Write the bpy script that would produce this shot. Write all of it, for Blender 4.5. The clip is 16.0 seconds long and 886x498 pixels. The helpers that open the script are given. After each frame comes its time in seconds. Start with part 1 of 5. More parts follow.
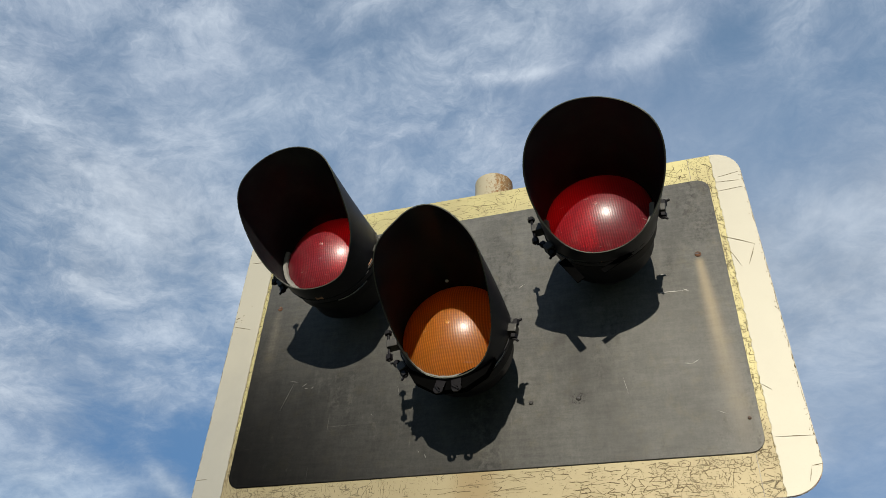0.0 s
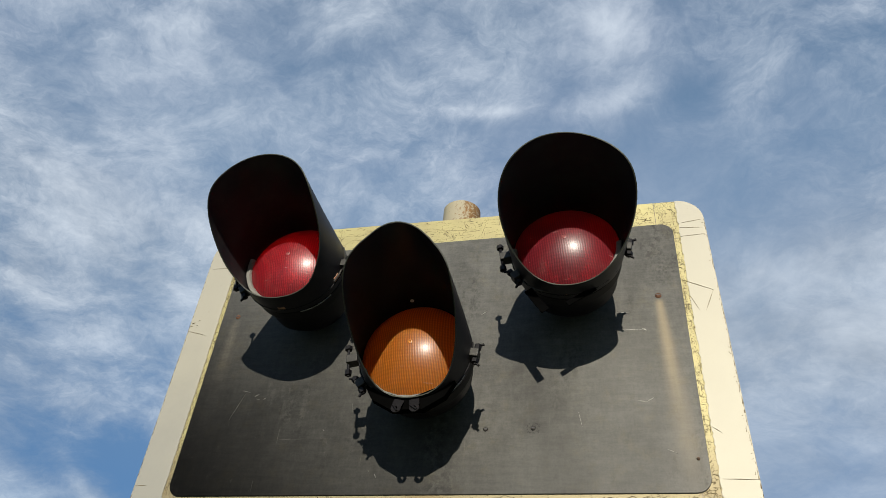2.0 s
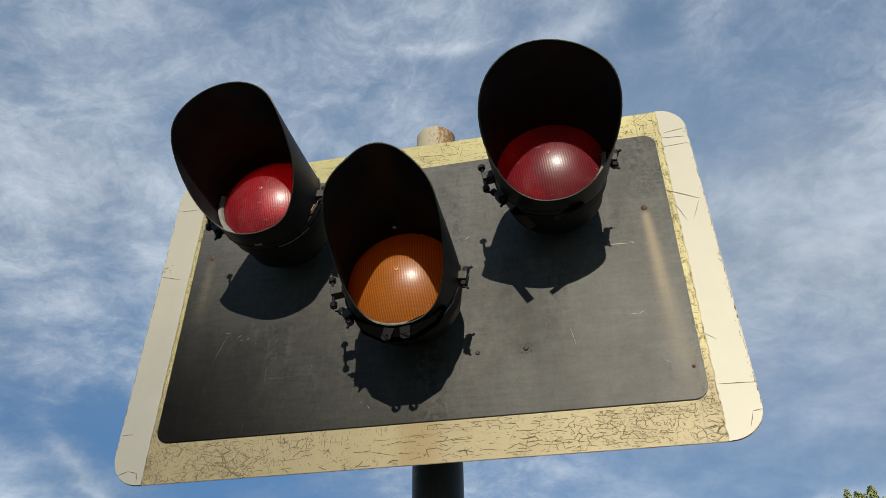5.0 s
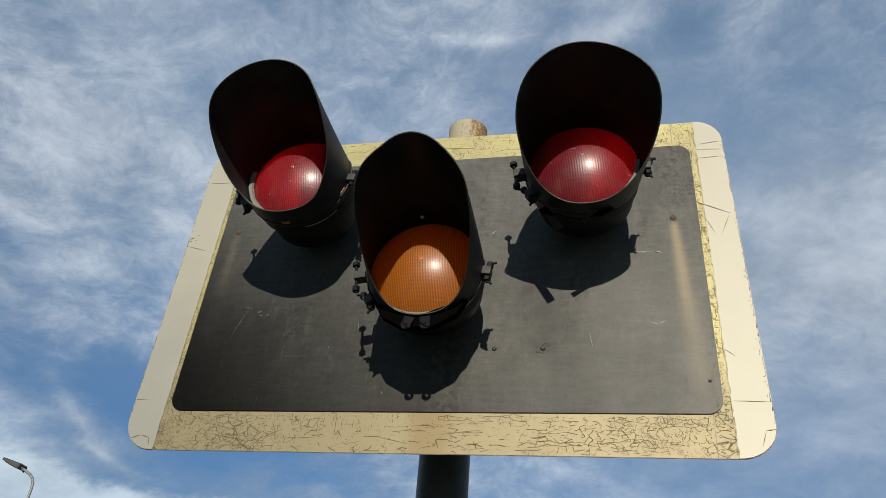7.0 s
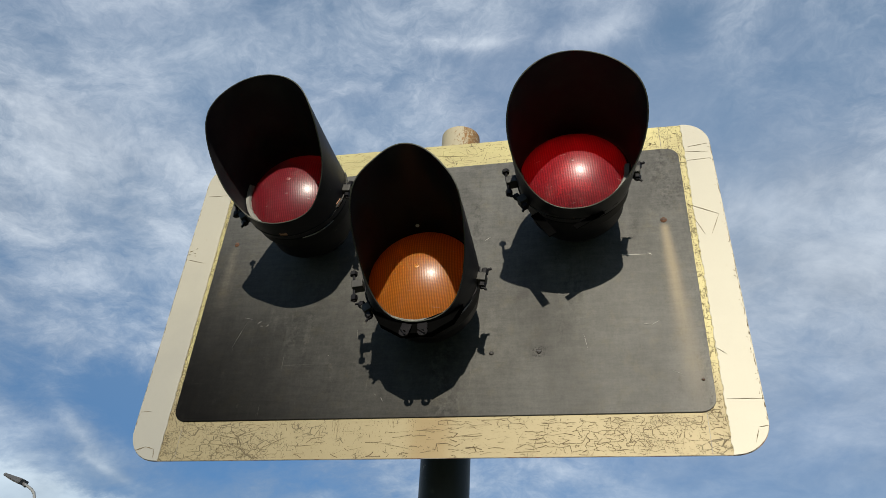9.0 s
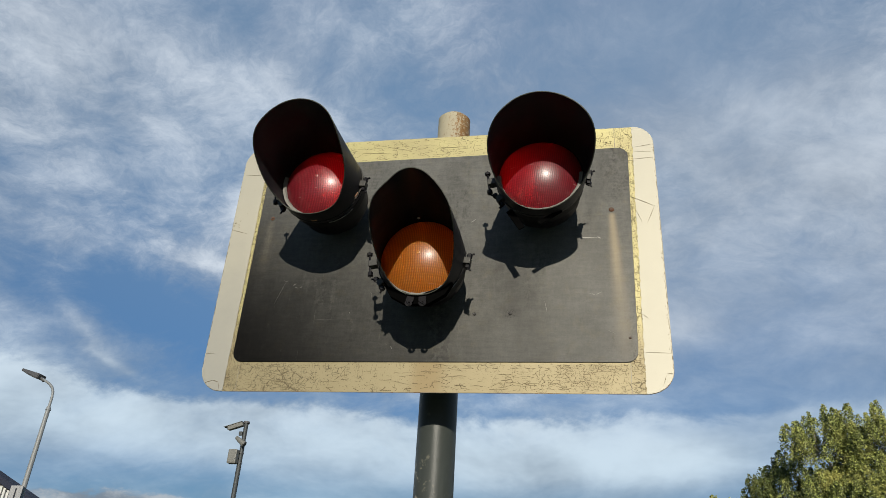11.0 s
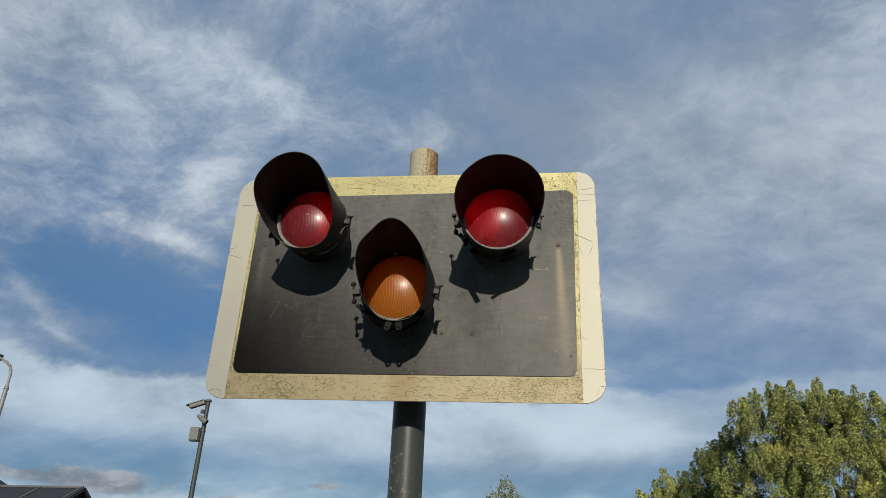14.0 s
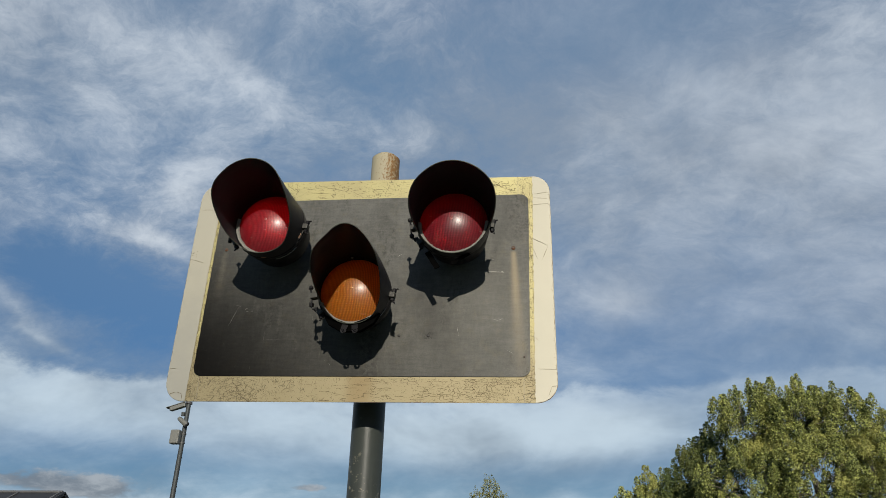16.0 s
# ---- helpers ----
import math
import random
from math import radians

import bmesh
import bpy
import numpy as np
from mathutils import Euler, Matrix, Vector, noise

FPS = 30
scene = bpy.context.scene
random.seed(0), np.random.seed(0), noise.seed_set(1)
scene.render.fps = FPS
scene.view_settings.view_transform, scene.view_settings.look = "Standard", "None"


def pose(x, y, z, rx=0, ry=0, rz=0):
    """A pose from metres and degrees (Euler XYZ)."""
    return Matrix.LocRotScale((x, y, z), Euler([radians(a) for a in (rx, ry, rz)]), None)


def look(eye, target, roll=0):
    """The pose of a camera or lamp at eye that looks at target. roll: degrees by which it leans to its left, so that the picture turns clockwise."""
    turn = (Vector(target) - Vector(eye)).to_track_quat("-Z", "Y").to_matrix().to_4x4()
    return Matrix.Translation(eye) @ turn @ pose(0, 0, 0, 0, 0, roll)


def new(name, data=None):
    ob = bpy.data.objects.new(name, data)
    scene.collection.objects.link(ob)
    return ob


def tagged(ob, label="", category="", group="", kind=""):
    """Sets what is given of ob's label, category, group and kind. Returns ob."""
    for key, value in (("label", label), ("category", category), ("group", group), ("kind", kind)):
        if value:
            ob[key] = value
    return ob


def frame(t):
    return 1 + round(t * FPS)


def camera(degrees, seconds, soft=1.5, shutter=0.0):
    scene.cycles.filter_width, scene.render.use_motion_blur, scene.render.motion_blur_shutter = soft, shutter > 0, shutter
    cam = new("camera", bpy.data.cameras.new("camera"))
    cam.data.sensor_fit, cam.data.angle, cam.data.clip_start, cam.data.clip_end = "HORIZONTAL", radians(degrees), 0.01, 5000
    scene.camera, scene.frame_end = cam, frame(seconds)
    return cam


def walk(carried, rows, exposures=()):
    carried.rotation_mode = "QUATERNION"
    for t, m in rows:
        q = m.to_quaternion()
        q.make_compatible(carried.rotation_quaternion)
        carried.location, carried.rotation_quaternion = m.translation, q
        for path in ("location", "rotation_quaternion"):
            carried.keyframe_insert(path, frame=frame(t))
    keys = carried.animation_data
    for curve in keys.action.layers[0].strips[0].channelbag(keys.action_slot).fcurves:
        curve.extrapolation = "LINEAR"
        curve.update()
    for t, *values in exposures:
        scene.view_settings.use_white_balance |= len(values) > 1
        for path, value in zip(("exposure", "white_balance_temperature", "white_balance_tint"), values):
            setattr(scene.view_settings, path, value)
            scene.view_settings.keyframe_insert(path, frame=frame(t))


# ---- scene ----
cam = camera(62.1, 16.0, soft=0.5)
# The crossing signal leans a little; the eye and target rows below are in the signal's own frame.
LEAN = Vector((-0.02, 0.03, 1.0)).rotation_difference(Vector((0, 0, 1))).to_matrix().to_4x4()
SIGNAL = Matrix.Translation((0, 0, 2.27)) @ LEAN @ Matrix.Translation((0, 0, -2.12))
PATH = [
    (0, (0.448, -1.421, 1.576), (-0.117, 0.083, 2.767), 3.5),
    (0.5, (0.413, -1.414, 1.561), (-0.085, 0.083, 2.789), 4.9),
    (1, (0.416, -1.418, 1.554), (-0.05, 0.074, 2.802), 5.8),
    (1.5, (0.408, -1.425, 1.555), (-0.03, 0.069, 2.811), 5.7),
    (2, (0.416, -1.425, 1.555), (-0.018, 0.064, 2.817), 5.8),
    (2.5, (0.416, -1.421, 1.554), (-0.01, 0.064, 2.825), 5.8),
    (3, (0.416, -1.425, 1.557), (-0.003, 0.061, 2.827), 5.5),
    (3.5, (0.407, -1.411, 1.546), (0.0, 0.133, 2.751), 2.3),
    (3.7, (0.406, -1.368, 1.523), (-0.003, 0.169, 2.735), 0.1),
    (5.8, (0.357, -1.368, 1.571), (0.014, 0.265, 2.674), 0.9),
    (6, (0.368, -1.365, 1.565), (-0.016, 0.261, 2.665), 2.6),
    (6.5, (0.358, -1.379, 1.568), (-0.049, 0.243, 2.664), 4.9),
    (7, (0.356, -1.377, 1.556), (-0.057, 0.23, 2.672), 5.9),
    (7.5, (0.356, -1.389, 1.567), (-0.044, 0.226, 2.678), 5.6),
    (8, (0.371, -1.379, 1.556), (-0.038, 0.221, 2.685), 5.7),
    (8.5, (0.362, -1.399, 1.576), (-0.033, 0.219, 2.684), 5.1),
    (9, (0.365, -1.404, 1.547), (-0.039, 0.2, 2.672), 4.3),
    (9.5, (0.414, -1.453, 1.549), (-0.013, 0.169, 2.638), 3.6),
    (11.8, (0.487, -2.182, 1.468), (0.098, -0.412, 2.313), 4.8),
    (12, (0.491, -2.239, 1.48), (0.128, -0.466, 2.332), 4.2),
    (12.5, (0.496, -2.287, 1.488), (0.204, -0.513, 2.366), 3.3),
    (13, (0.526, -2.312, 1.488), (0.256, -0.545, 2.385), 3.4),
    (13.5, (0.521, -2.296, 1.484), (0.23, -0.518, 2.353), 3.7),
    (14, (0.515, -2.301, 1.483), (0.21, -0.511, 2.323), 3.3),
    (14.5, (0.524, -2.308, 1.481), (0.215, -0.511, 2.303), 2.7),
    (15, (0.56, -2.322, 1.476), (0.25, -0.524, 2.295), 2.7),
    (15.5, (0.59, -2.334, 1.476), (0.323, -0.535, 2.308), 3.1),
    (16, (0.614, -2.338, 1.478), (0.352, -0.543, 2.319), 2.4),
]
walk(cam, [(t, SIGNAL @ look(eye, target, roll)) for t, eye, target, roll in PATH],
     exposures=[(0.0, 0.26), (2.0, 0.25), (3.5, 0.23), (6.0, 0.10), (7.0, 0.11), (8.0, 0.18), (9.0, 0.24), (9.6, 0.28), (12.0, 0.06), (13.0, 0.06), (14.0, -0.03), (16.0, -0.04)])

# ---- node helpers ----


class Graph:
    """Small helper for node trees."""

    def __init__(self, tree):
        self.t = tree
        tree.nodes.clear()

    def n(self, kind, props=None, **ins):
        node = self.t.nodes.new(kind)
        props = props or {}
        if "operation" in props:
            node.operation = props["operation"]
        if "use_clamp" in props:
            node.use_clamp = props["use_clamp"]
        if "data_type" in props:
            node.data_type, node.blend_type = props["data_type"], props["blend_type"]
        if "interpolation_type" in props:
            node.interpolation_type = props["interpolation_type"]
        if "feature" in props:
            node.feature = props["feature"]
        for k, v in ins.items():
            key = int(k[1:]) if k[0] == "i" and k[1:].isdigit() else k.replace("_", " ")
            self.put(node.inputs[key], v)
        return node

    def put(self, socket, v):
        if isinstance(v, bpy.types.NodeSocket):
            self.t.links.new(v, socket)
        elif isinstance(v, tuple) and len(v) == 3 and socket.type == "RGBA":
            socket.default_value = (*v, 1)
        else:
            socket.default_value = v

    def m(self, op, a, b=0.0, c=0.0, clamp=False):
        return self.n("ShaderNodeMath", {"operation": op, "use_clamp": clamp}, i0=a, i1=b, i2=c).outputs[0]

    def step(self, v, lo, hi, out0=0.0, out1=1.0):
        r = self.n("ShaderNodeMapRange", {"interpolation_type": "SMOOTHSTEP"})
        for i, x in enumerate((v, lo, hi, out0, out1)):
            self.put(r.inputs[i], x)
        return r.outputs[0]

    def mix(self, f, a, b, blend="MIX"):
        x = self.n("ShaderNodeMix", {"data_type": "RGBA", "blend_type": blend})
        self.put(x.inputs[0], f), self.put(x.inputs[6], a), self.put(x.inputs[7], b)
        return x.outputs[2]

    def noise(self, vec, scale, detail=4.0, rough=0.55, dist=0.0):
        return self.n("ShaderNodeTexNoise", None, Vector=vec, Scale=scale, Detail=detail, Roughness=rough, Distortion=dist).outputs[0]

    def mapped(self, vec, scale=(1, 1, 1), loc=(0, 0, 0), rot=(0, 0, 0)):
        return self.n("ShaderNodeMapping", None, Vector=vec, Scale=scale, Location=loc, Rotation=rot).outputs[0]

    def xyz(self, x, y, z):
        return self.n("ShaderNodeCombineXYZ", None, X=x, Y=y, Z=z).outputs[0]

    def parts(self, vec):
        return self.n("ShaderNodeSeparateXYZ", None, Vector=vec).outputs

    def coords(self, which="Object"):
        return self.n("ShaderNodeTexCoord").outputs[which]

    def bump(self, height, strength=0.3, distance=0.002):
        return self.n("ShaderNodeBump", None, Strength=strength, Distance=distance, Height=height).outputs[0]


def surface(name, build):
    """A material whose build(g) returns the inputs of a Principled BSDF, or a shader socket."""
    mat = bpy.data.materials.new(name)
    mat.use_nodes = True
    g = Graph(mat.node_tree)
    got = build(g)
    out = g.n("ShaderNodeOutputMaterial")
    if isinstance(got, dict):
        bsdf = g.n("ShaderNodeBsdfPrincipled")
        for k, v in got.items():
            g.put(bsdf.inputs[k], v)
        got = bsdf.outputs[0]
    g.t.links.new(got, out.inputs[0])
    return mat


# ---- world and sun ----
SUN_WAY = (LEAN @ Vector((-0.17, 1.0, -0.315))).normalized()


def build_world():
    world = bpy.data.worlds.new("sky")
    scene.world = world
    world.use_nodes = True
    g = Graph(world.node_tree)
    sky = g.n("ShaderNodeTexSky")
    sky.sky_type, sky.sun_disc = "NISHITA", False
    sky.sun_elevation, sky.sun_rotation = math.asin(-SUN_WAY.z), math.atan2(-SUN_WAY.x, -SUN_WAY.y)
    sky.air_density, sky.dust_density, sky.ozone_density = 1.0, 0.6, 2.0
    way = g.coords("Generated")
    x, y, z = g.parts(way)
    up = g.m("MAXIMUM", z, 0.0)
    az = g.m("MULTIPLY", g.m("ARCTAN2", x, y), 57.2958)
    el = g.m("MULTIPLY", g.m("ARCSINE", z), 57.2958)
    # clouds lie on a flat layer, so they crowd together towards the horizon
    flat = g.m("ADD", up, 0.38)
    px, py = g.m("DIVIDE", x, flat), g.m("DIVIDE", y, flat)
    layer = g.xyz(px, py, 0.0)
    warp = g.n("ShaderNodeTexNoise", None, Vector=layer, Scale=1.3, Detail=3.0)
    bent = g.n("ShaderNodeVectorMath", {"operation": "MULTIPLY_ADD"}, i0=warp.outputs[1], i1=(0.22, 0.22, 0.0), i2=layer).outputs[0]
    curl = g.n("ShaderNodeTexNoise", None, Vector=bent, Scale=7.0, Detail=5.0, Roughness=0.6)
    curled = g.n("ShaderNodeVectorMath", {"operation": "MULTIPLY_ADD"}, i0=curl.outputs[1], i1=(0.10, 0.10, 0.0), i2=bent).outputs[0]
    broad = g.noise(g.mapped(bent, (1.0, 1.0, 1), (3.1, 0.4, 0)), 1.1, 3.0, 0.5)
    puffs = g.noise(g.mapped(bent, (1.0, 1.0, 1), (0.3, 7.4, 0)), 4.4, 12.0, 0.62, 0.2)
    wisps = g.noise(g.mapped(bent, (1.0, 1.7, 1), (1.7, 0.2, 0), (0, 0, radians(52))), 3.0, 9.0, 0.64, 0.3)
    fibre = g.noise(g.mapped(curled, (1.0, 1.9, 1), (2.2, 4.1, 0), (0, 0, radians(38))), 8.0, 12.0, 0.68, 0.2)
    where = g.step(g.noise(g.mapped(bent, (1, 1, 1), (7.7, 3.3, 0)), 2.0, 3.0, 0.5), 0.38, 0.62, 0.25, 1.0)
    fine = g.noise(g.mapped(curled, (1.0, 1.15, 1), (5.7, 2.2, 0), (0, 0, radians(-25))), 11.0, 12.0, 0.72, 0.3)

    def patch(a, e, wa, we, amount, turn=0.0):
        """A soft region of the sky, centred at azimuth a and elevation e, its long side turned upward by turn degrees."""
        u = g.m("MULTIPLY", g.m("SUBTRACT", az, a), math.cos(radians(e)))
        v = g.m("SUBTRACT", el, e)
        co, si = math.cos(radians(turn)), math.sin(radians(turn))
        da = g.m("DIVIDE", g.m("ADD", g.m("MULTIPLY", u, co), g.m("MULTIPLY", v, si)), wa)
        de = g.m("DIVIDE", g.m("SUBTRACT", g.m("MULTIPLY", v, co), g.m("MULTIPLY", u, si)), we)
        r2 = g.m("ADD", g.m("MULTIPLY", da, da), g.m("MULTIPLY", de, de))
        return g.m("MULTIPLY", g.m("EXPONENT", g.m("MULTIPLY", r2, -1.0)), amount)

    def total(values):
        acc = values[0]
        for v in values[1:]:
            acc = g.m("ADD", acc, v)
        return acc

    bias = total([patch(*p) for p in CLOUDS_WEST + CLOUDS_HIGH + CLOUDS_EAST])
    mess = total([g.m("MULTIPLY", g.m("SUBTRACT", broad, 0.5), 0.9), g.m("MULTIPLY", g.m("SUBTRACT", puffs, 0.5), 1.2),
                  g.m("MULTIPLY", g.m("SUBTRACT", wisps, 0.5), 0.38), g.m("MULTIPLY", g.m("SUBTRACT", fine, 0.5), g.step(el, 12.0, 30.0, 0.45, 1.0)),
                  g.m("MULTIPLY", g.m("MULTIPLY", g.m("SUBTRACT", fibre, 0.5), 0.85), where)])
    # a long low bank of cloud with a ragged upper edge
    edge = g.m("ADD", el, g.m("ADD", g.m("MULTIPLY", az, -0.012), g.m("MULTIPLY", g.m("SUBTRACT", puffs, 0.5), -4.0)))
    bank = g.m("MULTIPLY", g.step(edge, 16.3, 15.0), g.m("ADD", g.step(edge, 9.0, 13.5, 0.12, 1.0), g.step(edge, 9.0, 5.5, 0.0, 0.7)))
    bank = g.m("MULTIPLY", bank, g.step(az, 16.0, 2.0, 0.35, 1.0))
    mess = g.m("MULTIPLY", mess, g.m("MAXIMUM", g.step(az, 10.0, -10.0, 0.42, 1.0), g.step(el, 42.0, 50.0)))
    mess = g.m("MULTIPLY", mess, g.m("MULTIPLY", g.step(el, 11.0, 19.0, 0.38, 1.0), g.step(el, 36.0, 47.0, 1.0, 0.74)))
    feather = g.noise(g.mapped(curled, (1.0, 1.5, 1), (8.2, 1.4, 0), (0, 0, radians(-35))), 19.0, 10.0, 0.70, 0.3)
    mess = g.m("ADD", mess, g.m("MULTIPLY", g.m("MULTIPLY", g.m("SUBTRACT", feather, 0.5), 0.75), g.m("MULTIPLY", where, g.step(el, 20.0, 32.0))))
    density = g.m("ADD", total([g.m("MULTIPLY", bank, 0.5), bias, mess]), 0.41)
    # the sky clears towards the sun, behind the viewer
    density = g.m("MULTIPLY", g.step(density, -0.12, 1.08), g.step(y, -0.35, 0.35))
    # grey heaps low over the horizon
    lump = g.noise(g.mapped(way, (5.0, 5.0, 12.0), (0.6, 0.2, 0.1)), 3.6, 7.0, 0.6)
    heaps = total([patch(*p) for p in HEAPS])
    heap = g.step(g.m("ADD", heaps, g.m("MULTIPLY", g.m("SUBTRACT", lump, 0.5), 1.5)), 0.34, 0.62)
    shade = g.noise(g.mapped(bent, (1, 1, 1), (9.2, 1.0, 0)), 2.3, 5.0, 0.6)
    grey = g.mix(g.step(el, 34.0, 48.0), (0.286, 0.336, 0.404), (0.272, 0.332, 0.448))
    light = g.mix(g.step(g.m("ADD", shade, g.m("MULTIPLY", density, 0.35)), 0.50, 0.94), grey, (0.61, 0.675, 0.752))
    light = g.mix(g.step(el, 22.0, 12.0), light, g.mix(1.0, light, (0.90, 0.99, 1.02), "MULTIPLY"))
    blue = g.mix(1.0, sky.outputs[0], g.mix(g.step(el, 8.0, 52.0), SKY_LOW, SKY_HIGH), "MULTIPLY")
    blue = g.mix(1.0, blue, (0.20, 0.28, 0.44), "DARKEN")  # cap on the blue, added to dim the unseen sky round the sun
    colour = g.mix(density, blue, light)
    colour = g.mix(g.m("MULTIPLY", heap, 0.8), colour, g.mix(g.step(lump, 0.40, 0.66), (0.19, 0.215, 0.25), (0.42, 0.45, 0.48)))
    # below the horizon: the colour of the ground's haze
    colour = g.mix(g.step(z, -0.02, 0.01), (0.14, 0.14, 0.13), colour)
    bg = g.n("ShaderNodeBackground", None, Color=colour, Strength=1.0)
    g.t.links.new(bg.outputs[0], g.n("ShaderNodeOutputWorld").inputs[0])


SKY_LOW, SKY_HIGH = (0.026, 0.047, 0.070), (0.196, 0.189, 0.168)
CLOUDS_WEST = [
    (-43, 38.3, 7, 4.5, 0.20), (-52.5, 35.9, 8, 6, 0.18), (-32.5, 38.6, 4, 2.0, 0.20, -10), (-25.2, 37, 4.5, 1.3, 0.22, -32), (-29.9, 29.7, 3.2, 1.3, 0.34, 40),
    (-32.6, 24.9, 2.0, 0.9, 0.38, -10), (-29.7, 24.4, 2.6, 0.8, 0.40, -15), (-38, 31.5, 12, 6.0, 0.17, -8), (-46, 42, 9, 4, -0.10), (-33.5, 20.8, 7.5, 2.4, -0.62, -6), (-45, 21.3, 6, 2.0, -0.22),
    (-40.2, 18.9, 3.4, 0.6, 0.20, -38), (-37.2, 16.6, 2.2, 0.35, 0.22, -18), (-22, 23, 5, 4, -0.35), (-31, 10, 8, 1.2, -0.10), (-28, 5.6, 26, 1.3, 0.36),
]
HEAPS = [(-35.8, 7.6, 3.4, 0.85, 0.75), (-31, 7.4, 2.7, 0.9, 0.75), (-17.5, 8.4, 2.0, 0.35, 0.6), (-42, 7.6, 2.4, 1.1, 0.7), (-24, 7.0, 2.6, 0.5, 0.55), (-11, 6.6, 3, 0.5, 0.5)]
CLOUDS_HIGH = [
    (-20, 41.5, 4, 4, -0.12), (-13.4, 39.4, 7, 3, -0.10), (-12.3, 51.8, 4.5, 0.6, 0.34, 3), (3.5, 51.8, 5, 1.1, 0.24, 4), (11.8, 51, 2.6, 1.8, -0.34),
    (5.5, 57, 2.2, 3.5, 0.28, 50), (-31, 54.4, 10, 4, -0.12), (-24.6, 46.3, 9, 4, 0.08), (2.2, 42.1, 8, 2.6, -0.12), (22, 47, 10, 4, -0.06), (30, 49, 12, 7, -0.12),
]
CLOUDS_EAST = [
    (14, 36.8, 14, 1.8, 0.16, 8), (24, 34, 14, 8, 0.22), (13, 30, 13, 5, 0.18), (22, 25, 9, 4, -0.06), (6.8, 22.3, 2.6, 1.6, 0.22), (11.5, 18.6, 10, 2.4, -0.06),
    (28, 24, 8, 6, 0.14), (5.3, 15.3, 5, 1.0, -0.20), (4.7, 12.4, 6, 1.6, 0.25), (-6, 12, 6, 1.5, 0.2),
]
build_world()
sun = new("sun", bpy.data.lights.new("sun", "SUN"))
sun.data.energy, sun.data.angle, sun.data.color = 4.6, radians(0.55), (1.0, 0.93, 0.80)
sun.matrix_world = look((3, -12, 12), Vector((3, -12, 12)) + SUN_WAY)
scene.view_settings.exposure = 0.0

# ---- materials ----


def m_panel(g):
    c = g.coords()
    x, y, z = g.parts(c)
    blotch = g.noise(c, 5.0, 6, 0.65)
    streak = g.noise(g.mapped(c, (26, 26, 2.2)), 1.0, 5, 0.6)
    dust = g.noise(c, 60.0, 4, 0.7)
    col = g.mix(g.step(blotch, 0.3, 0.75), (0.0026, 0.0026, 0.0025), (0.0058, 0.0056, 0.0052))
    col = g.mix(g.m("MULTIPLY", g.step(streak, 0.5, 0.75), 0.4), col, (0.016, 0.0155, 0.014))
    col = g.mix(g.m("MULTIPLY", g.step(dust, 0.62, 0.75), 0.3), col, (0.035, 0.034, 0.03))

    # pale rust runs below the two screws
    def run(x0, z0, length, lean, strength):
        dx = g.m("SUBTRACT", x, g.m("ADD", x0, g.m("MULTIPLY", g.m("SUBTRACT", z0, z), lean)))
        down = g.m("DIVIDE", g.m("SUBTRACT", z0, z), length)
        wide = g.m("ADD", 0.008, g.m("MULTIPLY", down, 0.016))
        across = g.m("EXPONENT", g.m("MULTIPLY", g.m("POWER", g.m("DIVIDE", g.m("ABSOLUTE", dx), wide), 2.0), -1.0))
        along = g.m("MULTIPLY", g.step(down, -0.01, 0.03), g.step(down, 1.15, 0.2))
        return g.m("MULTIPLY", g.m("MULTIPLY", across, along), g.m("MULTIPLY", g.step(streak, 0.2, 0.6, 0.55, 1.0), strength))
    col = g.mix(run(0.521, 2.712, 0.40, 0.045, 0.9), col, (0.26, 0.215, 0.14))
    col = g.mix(run(-0.533, 2.730, 0.20, -0.02, 0.22), col, (0.22, 0.19, 0.14))
    col = g.mix(run(0.552, 2.51, 0.26, 0.02, 0.12), col, (0.2, 0.17, 0.12))
    # painted sheen, paler to the upper right in noisy patches; scuffs and fine hairline scratches
    sheen_ramp = g.step(g.m("ADD", x, g.m("MULTIPLY", g.m("SUBTRACT", z, 2.6), 1.2)), -0.95, 0.14)
    sheen_patch = g.m("MULTIPLY", g.step(g.noise(g.mapped(c, (1.0, 1.0, 0.7), (0.4, 0, 0.2)), 2.2, 7, 0.7), 0.28, 0.60, 0.35, 1.0), sheen_ramp)
    col = g.mix(g.m("MULTIPLY", sheen_patch, 0.9), col, (0.104, 0.1035, 0.097))
    hair = g.noise(g.mapped(c, (5, 5, 240), (0, 0, 0), (0, radians(4), 0)), 1.0, 3, 0.6)
    hair2 = g.noise(g.mapped(c, (210, 210, 9), (0, 0, 0), (0, radians(-6), 0)), 1.0, 3, 0.6)
    lines = g.m("MULTIPLY", g.m("MAXIMUM", g.step(hair, 0.67, 0.74), g.step(hair2, 0.68, 0.75)), g.step(g.noise(c, 11, 4, 0.6), 0.50, 0.60))
    col = g.mix(g.m("MULTIPLY", g.m("MULTIPLY", lines, g.step(x, -0.55, 0.2, 0.25, 1.0)), 0.85), col, (0.10, 0.097, 0.088))
    smear = g.m("MULTIPLY", g.step(g.noise(g.mapped(c, (9, 9, 3.0)), 1.0, 8, 0.76), 0.52, 0.68), g.m("MULTIPLY", g.m("ADD", 0.08, sheen_ramp), 0.6))
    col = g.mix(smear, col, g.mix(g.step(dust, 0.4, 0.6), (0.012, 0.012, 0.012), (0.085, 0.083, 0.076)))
    brush = g.noise(g.mapped(c, (22, 22, 130), (0, 0, 0), (0, radians(3), 0)), 1.0, 6, 0.7)
    cross = g.noise(g.mapped(c, (90, 90, 20), (0, 0, 0), (0, radians(-9), 0)), 1.0, 6, 0.7)
    grain = g.noise(c, 230, 3, 0.7)
